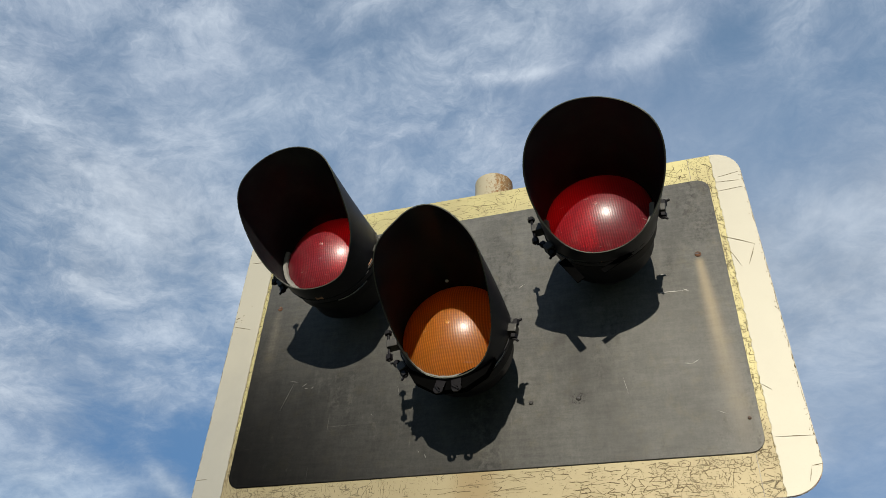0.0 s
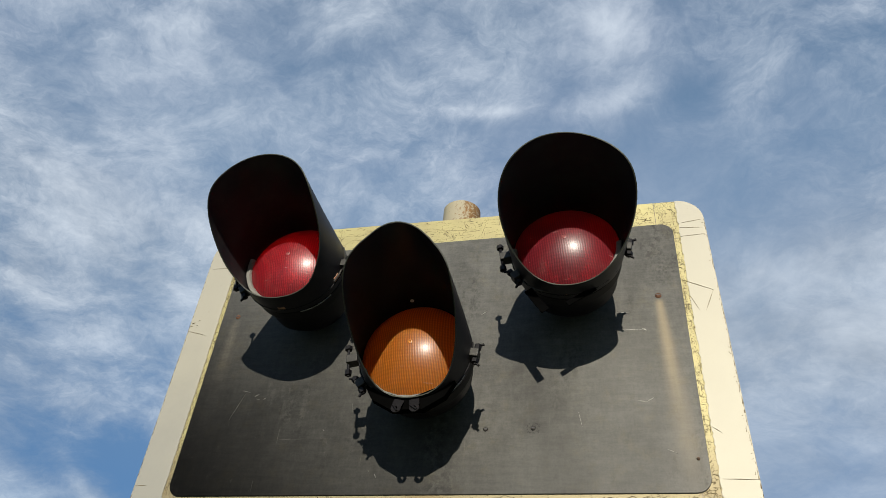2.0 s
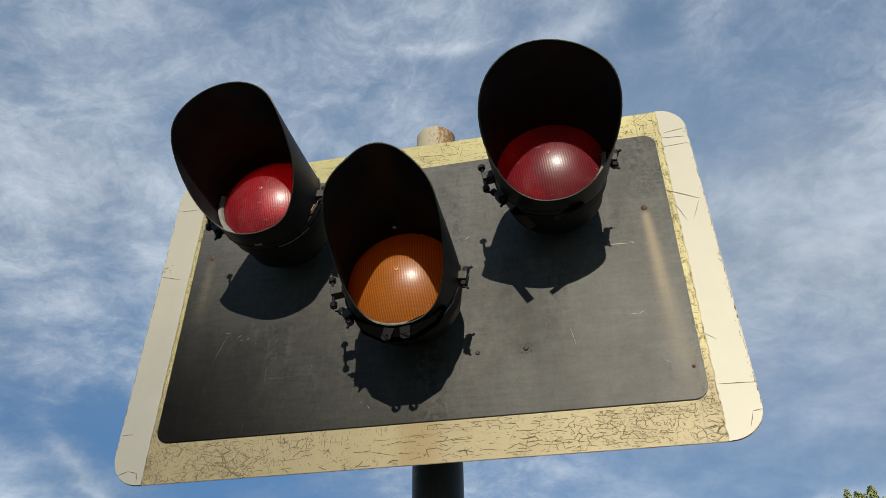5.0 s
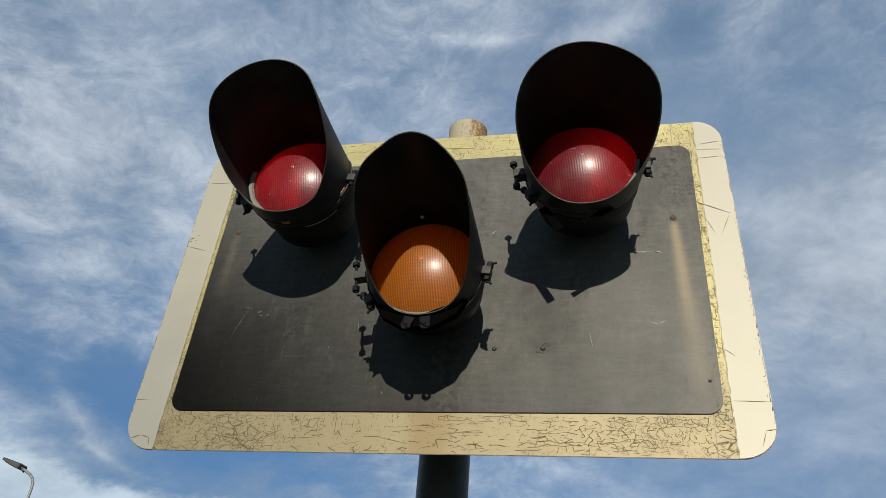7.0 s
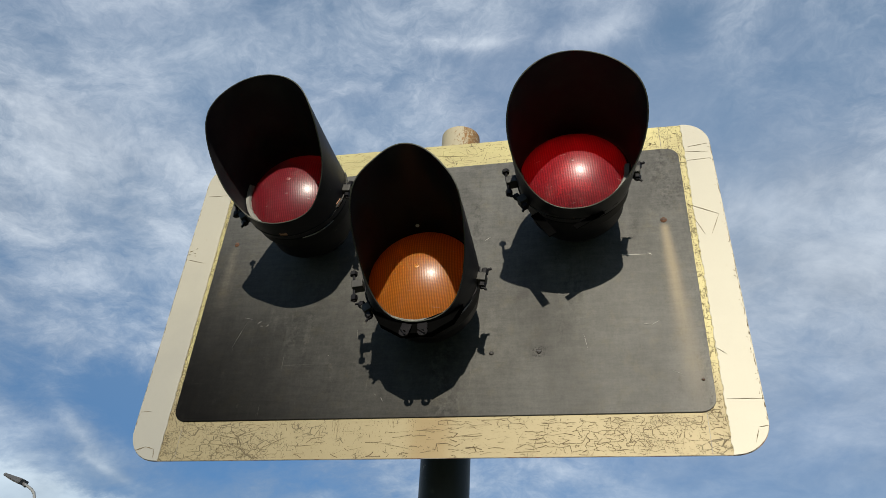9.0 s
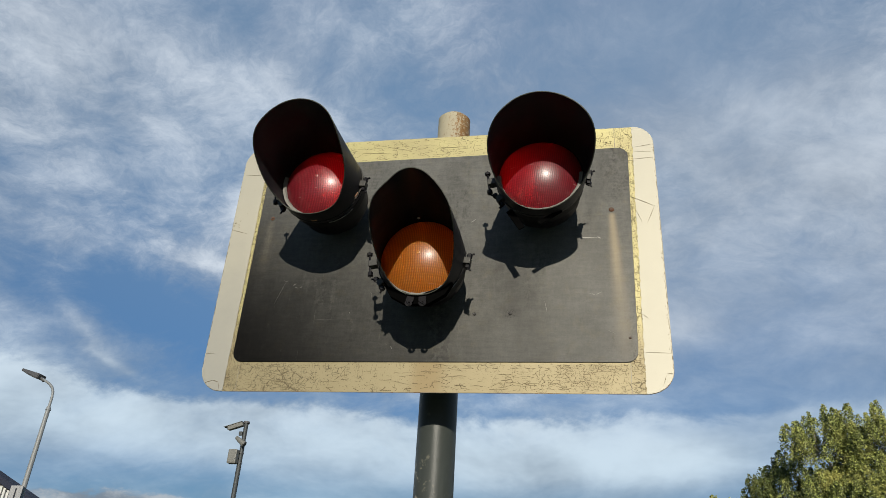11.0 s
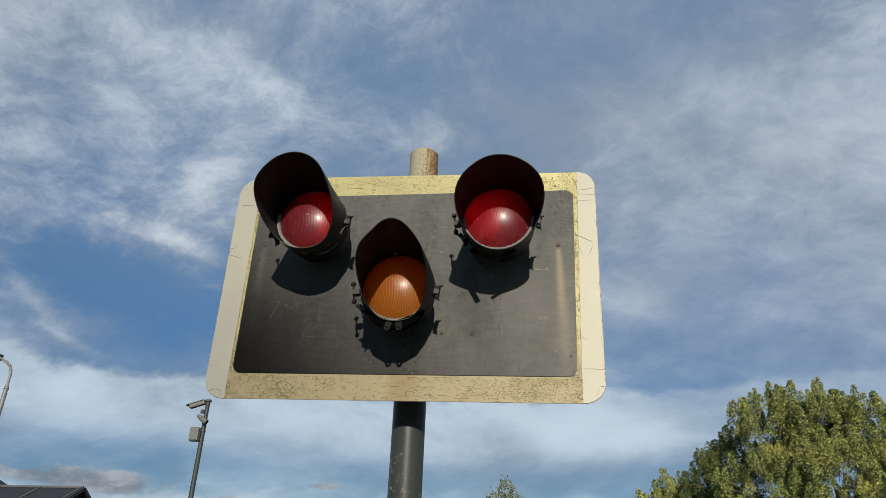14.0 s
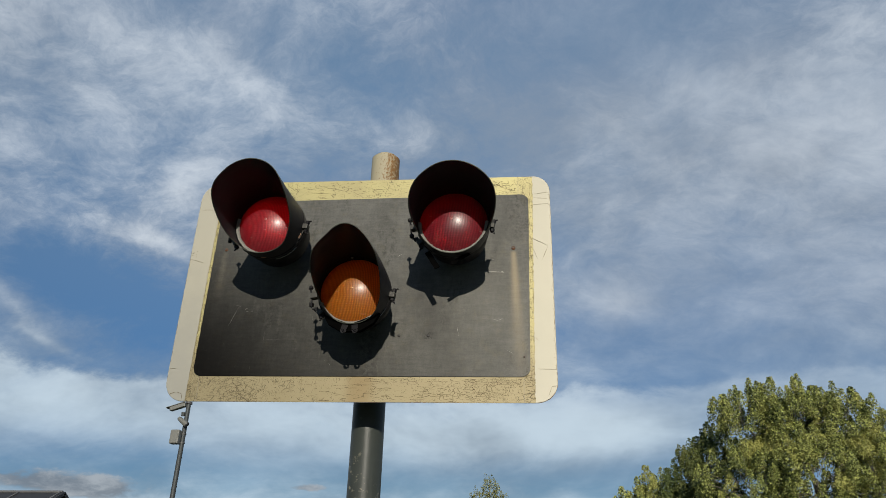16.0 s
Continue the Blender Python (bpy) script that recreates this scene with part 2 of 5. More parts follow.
    patina = g.m("ADD", g.m("ADD", g.m("MULTIPLY", brush, 0.5), g.m("MULTIPLY", cross, 0.3)), g.m("MULTIPLY", grain, 0.35))
    tint = g.step(g.noise(c, 26, 6, 0.7), 0.5, 0.72, 0.0, 0.35)
    col = g.mix(1.0, col, g.mix(g.step(patina, 0.40, 0.75), (0.80, 0.80, 0.80), (1.25, 1.24, 1.20)), "MULTIPLY")
    col = g.mix(tint, col, g.mix(1.0, col, (1.25, 1.12, 0.78), "MULTIPLY"))
    col = g.mix(run(0.521, 2.712, 0.46, 0.055, 0.55), col, (0.30, 0.24, 0.15))
    rough = g.m("ADD", g.step(blotch, 0.2, 0.8, 0.46, 0.52), g.m("ADD", g.m("MULTIPLY", g.m("SUBTRACT", streak, 0.5), 0.16), g.m("MULTIPLY", g.m("SUBTRACT", patina, 0.57), 0.32)))
    hgt = g.m("ADD", g.noise(c, 180, 3), g.m("MULTIPLY", g.noise(c, 9, 3), 2.0))
    # gloss rises along the same painted sheen
    gloss = g.m("ADD", 0.05, g.m("MULTIPLY", g.step(g.noise(c, 3.0, 6, 0.7), 0.25, 0.75, 0.10, 0.20), sheen_ramp))
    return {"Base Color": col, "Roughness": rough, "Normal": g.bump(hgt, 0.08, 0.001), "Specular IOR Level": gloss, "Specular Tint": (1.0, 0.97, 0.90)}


def m_tape(yellow, cracked):
    def build(g):
        c = g.coords()
        tone = g.noise(c, 7.0, 5, 0.6)
        speck = g.noise(c, 90, 3, 0.7)
        if yellow:
            col = g.mix(tone, (0.215, 0.178, 0.096), (0.268, 0.228, 0.132))
            qx, qy, qz = g.parts(c)
            col = g.mix(g.m("MULTIPLY", g.step(qz, 2.28, 2.45), g.step(tone, 0.2, 0.7, 0.4, 0.9)), col, (0.41, 0.37, 0.165))
        else:
            col = g.mix(tone, (0.325, 0.308, 0.245), (0.372, 0.350, 0.280))
            px, py, pz = g.parts(c)
            grey = g.m("MULTIPLY", g.step(px, 0.0, -0.3), g.step(g.m("ADD", pz, g.m("MULTIPLY", g.noise(c, 6, 5, 0.7), 0.5)), 3.0, 2.45, 0.0, 0.6))
            col = g.mix(grey, col, (0.2133, 0.2133, 0.1975))
        col = g.mix(g.m("MULTIPLY", g.step(speck, 0.68, 0.74), 0.35), col, (0.1738, 0.1422, 0.079))
        col = g.mix(g.m("MULTIPLY", g.step(g.noise(c, 240, 4, 0.75), 0.54, 0.70), 0.30 if yellow else 0.06), col, (0.13, 0.10, 0.05))
        nrm = g.noise(c, 120, 3)
        if cracked:
            x, y, z = g.parts(c)
            # brown wash where water runs off the post's bracket
            wash = g.m("MULTIPLY", g.m("EXPONENT", g.m("MULTIPLY", g.m("POWER", g.m("DIVIDE", g.m("SUBTRACT", x, 0.012), 0.045), 4.0), -1.0)), g.step(z, 2.45, 2.25))
            col = g.mix(g.m("MULTIPLY", wash, 0.7), col, (0.1896, 0.1343, 0.05925))
            wob = g.n("ShaderNodeTexNoise", None, Vector=c, Scale=28.0, Detail=3.0).outputs[1]
            cc = g.n("ShaderNodeVectorMath", {"operation": "MULTIPLY_ADD"}, i0=wob, i1=(0.01422, 0, 0.01422), i2=c).outputs[0]

            def net(scale, squash, width, lo, hi, seed):
                v = g.n("ShaderNodeTexVoronoi", {"feature": "DISTANCE_TO_EDGE"}, Vector=g.mapped(cc, squash, (seed, 0, seed * 0.7)), Scale=scale).outputs["Distance"]
                line = g.step(v, width, width * 0.45)
                keep = g.step(g.noise(g.mapped(c, (1, 1, 1), (seed, 0, 0)), scale * 0.2, 4, 0.6), lo, hi)
                return g.m("MULTIPLY", line, keep)
            ends = g.m("MULTIPLY", g.step(g.m("ABSOLUTE", g.m("SUBTRACT", x, 0.05)), 0.20, 0.50), 0.085)
            ends = g.m("ADD", ends, g.step(x, -0.22, -0.36, 0.0, 0.05))
            cr = g.m("MAXIMUM", net(60, (0.7, 1, 1.3), 0.042, g.m("SUBTRACT", 0.615, ends), g.m("SUBTRACT", 0.64, ends), 3.0), net(130, (1.25, 1, 0.8), 0.05, g.m("SUBTRACT", 0.625, ends), g.m("SUBTRACT", 0.65, ends), 8.0))
            cr = g.m("MAXIMUM", cr, net(30, (0.5, 1, 1.5), 0.012, 0.64, 0.68, 5.0))
            col = g.mix(g.m("MULTIPLY", cr, 0.8), col, (0.05925, 0.04582, 0.02212))
            nrm = g.m("SUBTRACT", g.m("MULTIPLY", nrm, 0.2), cr)
            return {"Base Color": col, "Roughness": 0.56, "Metallic": 0.40, "Normal": g.bump(nrm, 0.35, 0.0006)}
        return {"Base Color": col, "Roughness": 0.57, "Metallic": 0.28, "Normal": g.bump(nrm, 0.06, 0.0008)}
    return build


def m_black(rough, tone, spec=0.14):
    def build(g):
        c = g.coords()
        n1, n2 = g.noise(c, 14, 5, 0.6), g.noise(c, 120, 4, 0.7)
        col = g.mix(g.step(n1, 0.35, 0.8), (tone, tone * 0.9, tone * 1.15), (tone * 2.2, tone * 2.1, tone * 2.2))
        col = g.mix(g.m("MULTIPLY", g.step(n2, 0.66, 0.76), 0.35), col, (0.13, 0.125, 0.11))
        return {"Base Color": col, "Roughness": g.step(n1, 0.2, 0.8, rough, rough + 0.18), "Normal": g.bump(n2, 0.1, 0.0008), "Specular IOR Level": spec}
    return build


def m_lens(deep, lit, seen, clear):
    def build(g):
        c = g.coords()
        x, y, z = g.parts(c)
        grime = g.noise(c, 22, 6, 0.65)
        scratch = g.noise(g.mapped(c, (40, 40, 260), (0, 0, 0), (0, radians(24), 0)), 1.0, 3, 0.6)
        bend = g.noise(c, 18, 2, 0.5)
        curl = g.m("MULTIPLY", g.m("ADD", g.m("ADD", x, g.m("MULTIPLY", z, 0.10)), g.m("MULTIPLY", bend, 0.006)), 1250.0)
        ribs = g.m("MULTIPLY", g.m("ADD", g.m("SINE", curl), g.m("MULTIPLY", g.m("SINE", g.m("MULTIPLY", g.m("ADD", z, g.m("MULTIPLY", bend, 0.004)), 900.0)), 0.30)), 0.6)
        nrm = g.bump(ribs, 0.45, 0.0009)
        soft = g.bump(g.m("ADD", ribs, g.m("MULTIPLY", g.noise(c, 260, 3), 0.5)), 0.14, 0.0006)
        line = g.m("ADD", 0.2, g.m("MULTIPLY", g.step(ribs, -0.5, 0.7), g.step(g.noise(c, 60, 3, 0.6), 0.3, 0.7, 0.35, 0.85)))
        col = g.mix(line, deep, lit)
        col = g.mix(g.m("MULTIPLY", g.step(grime, 0.5, 0.8), 0.14), col, (0.40, 0.26, 0.22))
        col = g.mix(g.m("MULTIPLY", g.step(scratch, 0.66, 0.74), 0.5), col, (0.5, 0.42, 0.36))
        skin = g.n("ShaderNodeBsdfPrincipled", None, Base_Color=col, Roughness=g.step(grime, 0.3, 0.8, 0.34, 0.50), Normal=soft, Specular_IOR_Level=0.6,
                   Coat_Weight=0.50, Coat_Roughness=0.27, Subsurface_Weight=0.22, Subsurface_Radius=(1.0, 0.6, 0.5), Subsurface_Scale=0.022).outputs[0]
        inside = g.n("ShaderNodeBsdfRefraction", None, Color=seen, Roughness=0.85, IOR=1.15, Normal=nrm).outputs[0]
        through_light = g.n("ShaderNodeBsdfTranslucent", None, Color=g.mix(g.step(ribs, -0.5, 0.7), tuple(v * 0.75 for v in seen), tuple(min(1.0, v * 1.2) for v in seen)), Normal=nrm).outputs[0]
        body = g.n("ShaderNodeMixShader", None, i0=0.78, i1=inside, i2=through_light).outputs[0]
        return g.n("ShaderNodeMixShader", None, i0=clear, i1=skin, i2=body).outputs[0]
    return build


def m_glow(g):
    return g.n("ShaderNodeEmission", None, Color=(1.0, 0.16, 0.10), Strength=6.5).outputs[0]


def m_metal(colour, rough, rusty=0.0):
    def build(g):
        c = g.coords()
        n1, n2 = g.noise(c, 30, 5, 0.65), g.noise(c, 150, 3, 0.6)
        col = g.mix(g.step(n1, 0.3, 0.75), colour, tuple(v * 0.6 for v in colour))
        if rusty:
            col = g.mix(g.m("MULTIPLY", g.step(n1, 0.62 - 0.3 * rusty, 0.72 - 0.2 * rusty), 0.9), col, (0.11, 0.045, 0.02))
        return {"Base Color": col, "Metallic": 0.55 if not rusty else 0.2, "Roughness": g.step(n2, 0.2, 0.8, rough, rough + 0.2), "Normal": g.bump(n2, 0.2, 0.0006)}
    return build


def m_post(g):
    c = g.coords()
    x, y, z = g.parts(c)
    n1, n2, n3 = g.noise(c, 9, 6, 0.65), g.noise(c, 45, 5, 0.7), g.noise(g.mapped(c, (30, 30, 4)), 1.0, 4, 0.6)
    col = g.mix(n1, (0.0268, 0.031, 0.0277), (0.0469, 0.0528, 0.0478))
    col = g.mix(g.m("MULTIPLY", g.step(n3, 0.5, 0.75), 0.3), col, (0.0796, 0.0838, 0.0738))
    # paint scoured off in spots
    spots = g.m("MULTIPLY", g.step(n2, 0.57, 0.62), g.step(g.noise(g.mapped(c, (7, 7, 2.6), (0.17, 0.34, 0.6375)), 1.0, 3, 0.5), 0.44, 0.56))
    col = g.mix(spots, col, (0.221, 0.204, 0.153))
    dark = g.m("MULTIPLY", g.step(g.noise(c, 75, 3, 0.7), 0.66, 0.72), g.step(n1, 0.5, 0.6))
    col = g.mix(dark, col, (0.0255, 0.0221, 0.017))
    # bare end above the board: pale primer gone to rust
    top = g.step(z, 2.72, 2.78)
    primer = g.mix(n1, (0.2805, 0.2465, 0.1615), (0.374, 0.34, 0.2465))
    rust = g.step(g.m("ADD", g.noise(g.mapped(c, (1, 1, 0.7)), 95, 9, 0.85), g.m("MULTIPLY", x, 2.2)), 0.50, 0.57)
    primer = g.mix(g.m("MULTIPLY", rust, 0.9), primer, g.mix(n2, (0.03825, 0.017, 0.00595), (0.306, 0.1445, 0.034)))
    col = g.mix(top, col, primer)
    return {"Base Color": col, "Roughness": g.mix(top, (0.391, 0.391, 0.391), (0.6375, 0.6375, 0.6375)), "Normal": g.bump(n2, 0.45, 0.002), "Specular IOR Level": 0.20}


def m_leaf(a, b, c3):
    def build(g):
        r = g.n("ShaderNodeNewGeometry").outputs["Random Per Island"]
        c = g.coords()
        col = g.mix(g.m("POWER", r, 1.4), a, b)
        col = g.mix(g.m("MULTIPLY", g.step(g.noise(c, 0.55, 3), 0.48, 0.68), 0.6), col, c3)
        d = g.n("ShaderNodeBsdfPrincipled", None, Base_Color=col, Roughness=0.5, Specular_IOR_Level=0.3).outputs[0]
        tr = g.n("ShaderNodeBsdfTranslucent", None, Color=col).outputs[0]
        return g.n("ShaderNodeMixShader", None, i0=0.05, i1=d, i2=tr).outputs[0]
    return build


def m_bark(g):
    c = g.coords()
    n = g.noise(g.mapped(c, (6, 6, 1.2)), 2.0, 6, 0.7)
    return {"Base Color": g.mix(n, (0.085, 0.07225, 0.051), (0.221, 0.1955, 0.153)), "Roughness": 0.85, "Normal": g.bump(n, 0.6, 0.02)}


def m_plain(colour, rough=0.5, metal=0.0, vary=0.25, scale=3.0):
    def build(g):
        c = g.coords()
        n = g.noise(c, scale, 6, 0.65)
        n2 = g.noise(c, scale * 14, 4, 0.6)
        col = g.mix(n, tuple(v * (1 - vary) for v in colour), tuple(min(1, v * (1 + vary)) for v in colour))
        return {"Base Color": col, "Roughness": rough, "Metallic": metal, "Normal": g.bump(n2, 0.12, 0.003)}
    return build


def m_dead(g):
    c = g.coords()
    return {"Base Color": g.mix(g.noise(c, 40, 4, 0.6), (0.0012, 0.0012, 0.0012), (0.003, 0.003, 0.003)), "Roughness": 1.0, "Specular IOR Level": 0.0}


def m_ground(g):
    c = g.coords()
    n, n2 = g.noise(c, 0.08, 6, 0.6), g.noise(c, 9.0, 5, 0.7)
    col = g.mix(g.step(n, 0.42, 0.58), g.mix(n2, (0.085, 0.085, 0.082), (0.17, 0.167, 0.158)), g.mix(n2, (0.05, 0.075, 0.025), (0.10, 0.12, 0.045)))
    return {"Base Color": col, "Roughness": 0.9, "Normal": g.bump(n2, 0.5, 0.02)}


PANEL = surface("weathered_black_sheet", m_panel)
TAPE_PLAIN = surface("plain_reflective_tape", m_tape(False, False))
TAPE_CRACKED = surface("cracked_reflective_tape", m_tape(True, True))
EDGE = surface("aged_sheet_edge", m_metal((0.20, 0.19, 0.16), 0.5, 0.4))
HOOD = surface("matt_black_hood_paint", m_black(0.38, 0.013, 0.16))
HOUSING = surface("black_housing_paint", m_black(0.40, 0.005))
RED_LENS = surface("ribbed_red_lens", m_lens((0.10, 0.006, 0.012), (0.24, 0.022, 0.034), (0.22, 0.004, 0.010), 0.42))
AMBER_LENS = surface("ribbed_amber_lens", m_lens((0.30, 0.085, 0.006), (0.56, 0.205, 0.026), (0.72, 0.235, 0.012), 0.50))
PIP = surface("moulded_pip", m_plain((0.24, 0.06, 0.06), 0.35, 0.0, 0.1, 40))
GLOW = surface("drum_flash_glow", m_glow)
REFLECTOR = surface("dull_reflector", m_plain((0.85, 0.85, 0.83), 0.35, 0.0, 0.05, 20))
GASKET = surface("weathered_grey_gasket", m_plain((0.156, 0.153, 0.138), 0.75, 0.0, 0.35, 40))
STEEL = surface("zinc_steel", m_metal((0.288, 0.28, 0.264), 0.42))
DULL = surface("tarnished_zinc", m_metal((0.055, 0.053, 0.048), 0.5))
SCREW = surface("darkened_screw", m_metal((0.045, 0.042, 0.038), 0.55))
FLAKE = surface("black_flaked_paint", m_plain((0.012, 0.011, 0.010), 0.8, 0, 0.3, 60))
WORN = surface("worn_hood_edge", m_metal((0.044, 0.048, 0.036), 0.5))
RUST = surface("rusty_steel", m_metal((0.10, 0.055, 0.03), 0.75, 0.5))
COPPER = surface("brown_clip", m_plain((0.34, 0.17, 0.09), 0.55, 0.1, 0.3, 60))
POST = surface("worn_grey_green_post_paint", m_post)
CRACK = surface("dirty_crack", m_plain((0.10, 0.075, 0.035), 0.8, 0, 0.3, 60))
STRAP = surface("dead_black_strap", m_dead)
CRAZE = surface("fine_brown_crack", m_plain((0.080, 0.057, 0.025), 0.85, 0, 0.35, 40))
AMBER_PIP = surface("moulded_amber_pip", m_plain((0.44, 0.17, 0.03), 0.35, 0.0, 0.1, 40))
SCRATCH = surface("pale_scratch", m_plain((0.30, 0.29, 0.26), 0.6, 0, 0.3, 60))
FAINT = surface("faint_scuff", m_plain((0.085, 0.082, 0.072), 0.6, 0, 0.3, 60))
GALV = surface("galvanised_steel", m_metal((0.070, 0.078, 0.080), 0.55))
GREYPAINT = surface("grey_enclosure_paint", m_plain((0.131, 0.131, 0.117), 0.55, 0, 0.12, 3))
LAMPGREY = surface("pale_grey_column_paint", m_plain((0.176, 0.184, 0.184), 0.5, 0, 0.12, 2))
DARKGREY = surface("dark_lantern_casting", m_plain((0.06, 0.06, 0.062), 0.5, 0, 0.2, 5))
GLASSY = surface("lantern_glass", m_plain((0.22, 0.23, 0.24), 0.15, 0, 0.1, 5))
HOLEWHITE = surface("white_hole_disc", m_plain((0.62, 0.62, 0.60), 0.5, 0, 0.1, 4))
SIGNGREY = surface("dull_pale_sign_plate", m_plain((0.264, 0.264, 0.264), 0.5, 0, 0.15, 6))
SIGNBLACK = surface("black_sign_lettering", m_plain((0.02, 0.02, 0.025), 0.5, 0, 0.1, 4))
ROOF = surface("dark_seamed_roof_sheet", m_plain((0.022, 0.0215, 0.023), 0.62, 0.0, 0.25, 0.8))
ROOFTRIM = surface("grey_roof_seam", m_plain((0.11, 0.11, 0.11), 0.5, 0.0, 0.2, 2))
WALLTAN = surface("tan_render_wall", m_plain((0.24, 0.192, 0.136), 0.8, 0, 0.15, 1.5))
CLAD = surface("white_cladding", m_plain((0.496, 0.496, 0.464), 0.5, 0, 0.1, 0.6))
NAVY = surface("navy_verge_trim", m_plain((0.006, 0.009, 0.024), 0.75, 0, 0.2, 1.0))
SHADEBACK = surface("painted_slat_shade", m_plain((0.035, 0.036, 0.04), 0.8, 0, 0.2, 1.0))
BARK = surface("grey_brown_bark", m_bark)
LEAF = surface("green_poplar_leaves", m_leaf((0.018, 0.028, 0.008), (0.43, 0.47, 0.13), (0.44, 0.42, 0.12)))
LEAF_DARK = surface("dark_green_leaves", m_leaf((0.056, 0.08, 0.024), (0.128, 0.152, 0.044), (0.152, 0.152, 0.044)))
LEAF_PALE = surface("pale_yellow_green_leaves", m_leaf((0.09, 0.10, 0.035), (0.27, 0.27, 0.09), (0.28, 0.24, 0.085)))
GROUND = surface("tarmac_and_verge", m_ground)

# ---- building helpers ----


def part(name, bm, material, parent=None, label="", smooth=False, move=None):
    """Links a bmesh as one mesh object under its parent."""
    if move:
        bmesh.ops.translate(bm, verts=bm.verts, vec=move)
    me = bpy.data.meshes.new(name)
    bm.normal_update()
    bm.to_mesh(me)
    bm.free()
    me.materials.append(material)
    if smooth:
        me.polygons.foreach_set("use_smooth", [True] * len(me.polygons))
        me.set_sharp_from_angle(angle=radians(40))
    ob = new(name, me)
    ob.parent = parent
    return tagged(ob, label) if label else ob


def box(bm, lo, hi, bevel=0.0, m=None):
    got = bmesh.ops.create_cube(bm, size=1.0)["verts"]
    for v in got:
        v.co = Vector([lo[i] + (v.co[i] + 0.5) * (hi[i] - lo[i]) for i in range(3)])
    if bevel:
        edges = list({e for v in got for e in v.link_edges})
        res = bmesh.ops.bevel(bm, geom=edges, offset=bevel, segments=2, affect="EDGES", profile=0.6)
        got = list({v for f in res["faces"] for v in f.verts} | {v for v in got if v.is_valid})
    if m:
        bmesh.ops.transform(bm, matrix=m, verts=got)
    return bm


def rod(bm, a, b, r0, r1=None, n=12):
    """A tapered round bar from a to b."""
    a, b = Vector(a), Vector(b)
    r1 = r0 if r1 is None else r1
    q = (b - a).to_track_quat("Z", "Y").to_matrix().to_4x4()
    m = Matrix.Translation((a + b) / 2) @ q
    bmesh.ops.create_cone(bm, cap_ends=True, segments=n, radius1=r0, radius2=r1, depth=(b - a).length, matrix=m)
    return bm


def tube(bm, pts, r, n=8):
    """One continuous round bar through the points."""
    rings = []
    for i, p in enumerate(pts):
        along = (pts[min(i + 1, len(pts) - 1)] - pts[max(i - 1, 0)]).normalized()
        side = along.orthogonal().normalized() if i == 0 else (side - along * side.dot(along)).normalized()
        up = along.cross(side)
        rings.append([bm.verts.new(p + (side * math.cos(2 * math.pi * k / n) + up * math.sin(2 * math.pi * k / n)) * r) for k in range(n)])
    for a, b in zip(rings, rings[1:]):
        for k in range(n):
            bm.faces.new((a[k], a[(k + 1) % n], b[(k + 1) % n], b[k]))
    bm.faces.new(rings[0][::-1]), bm.faces.new(rings[-1])
    bmesh.ops.recalc_face_normals(bm, faces=bm.faces)
    return bm


def lathe(bm, profile, n=48, centre=(0, 0, 0), closed=False):
    """Turns (radius, forward) pairs about the forward axis, which is -y."""
    rings = []
    for r, s in profile:
        rings.append([bm.verts.new((centre[0] + r * math.sin(2 * math.pi * i / n), centre[1] - s, centre[2] + r * math.cos(2 * math.pi * i / n))) for i in range(n)])
    pairs = list(zip(rings, rings[1:])) + ([(rings[-1], rings[0])] if closed else [])
    for a, b in pairs:
        for i in range(n):
            bm.faces.new((a[i], a[(i + 1) % n], b[(i + 1) % n], b[i]))
    if not closed:
        for ring, flip in ((rings[0], False), (rings[-1], True)):
            bm.faces.new(ring if flip else ring[::-1])
    bmesh.ops.recalc_face_normals(bm, faces=bm.faces)
    return bm


def rounded(x0, x1, z0, z1, r, n=8):
    """Corner points of a rounded rectangle in x and z."""
    pts = []
    for cx, cz, a0 in ((x1 - r, z1 - r, 0), (x0 + r, z1 - r, 90), (x0 + r, z0 + r, 180), (x1 - r, z0 + r, 270)):
        pts += [(cx + r * math.cos(radians(a0 + 90 * i / n)), cz + r * math.sin(radians(a0 + 90 * i / n))) for i in range(n + 1)]
    return pts


def sheet(bm, pts, y_front, y_back):
    """A flat plate in x and z with thickness."""
    f = [bm.verts.new((x, y_front, z)) for x, z in pts]
    b = [bm.verts.new((x, y_back, z)) for x, z in pts]
    bm.faces.new(f), bm.faces.new(b[::-1])
    for i in range(len(pts)):
        j = (i + 1) % len(pts)
        bm.faces.new((f[i], b[i], b[j], f[j]))
    bmesh.ops.recalc_face_normals(bm, faces=bm.faces)
    return bm


# ---- ground ----
bm = bmesh.new()
bmesh.ops.create_grid(bm, x_segments=40, y_segments=40, size=1500)
ground = tagged(part("ground", bm, GROUND), "grey tarmac and rough grass reaching the horizon", "ground", kind="structure")

# ---- the crossing signal ----
ROOT = Vector((0.0, 0.2, -0.15))
signal = new("crossing_signal")
signal.matrix_world = SIGNAL @ Matrix.Translation(ROOT)
tagged(signal, "old level crossing signal, three hooded lamps on a cracked cream-bordered board", "traffic signal")
OFF = -ROOT


def on_signal(name, bm, material, parent=None, label="", smooth=False):
    return part(name, bm, material, parent or signal, label, smooth, OFF)


X0, X1, Z0, Z1 = -0.667, 0.663, 2.024, 2.868


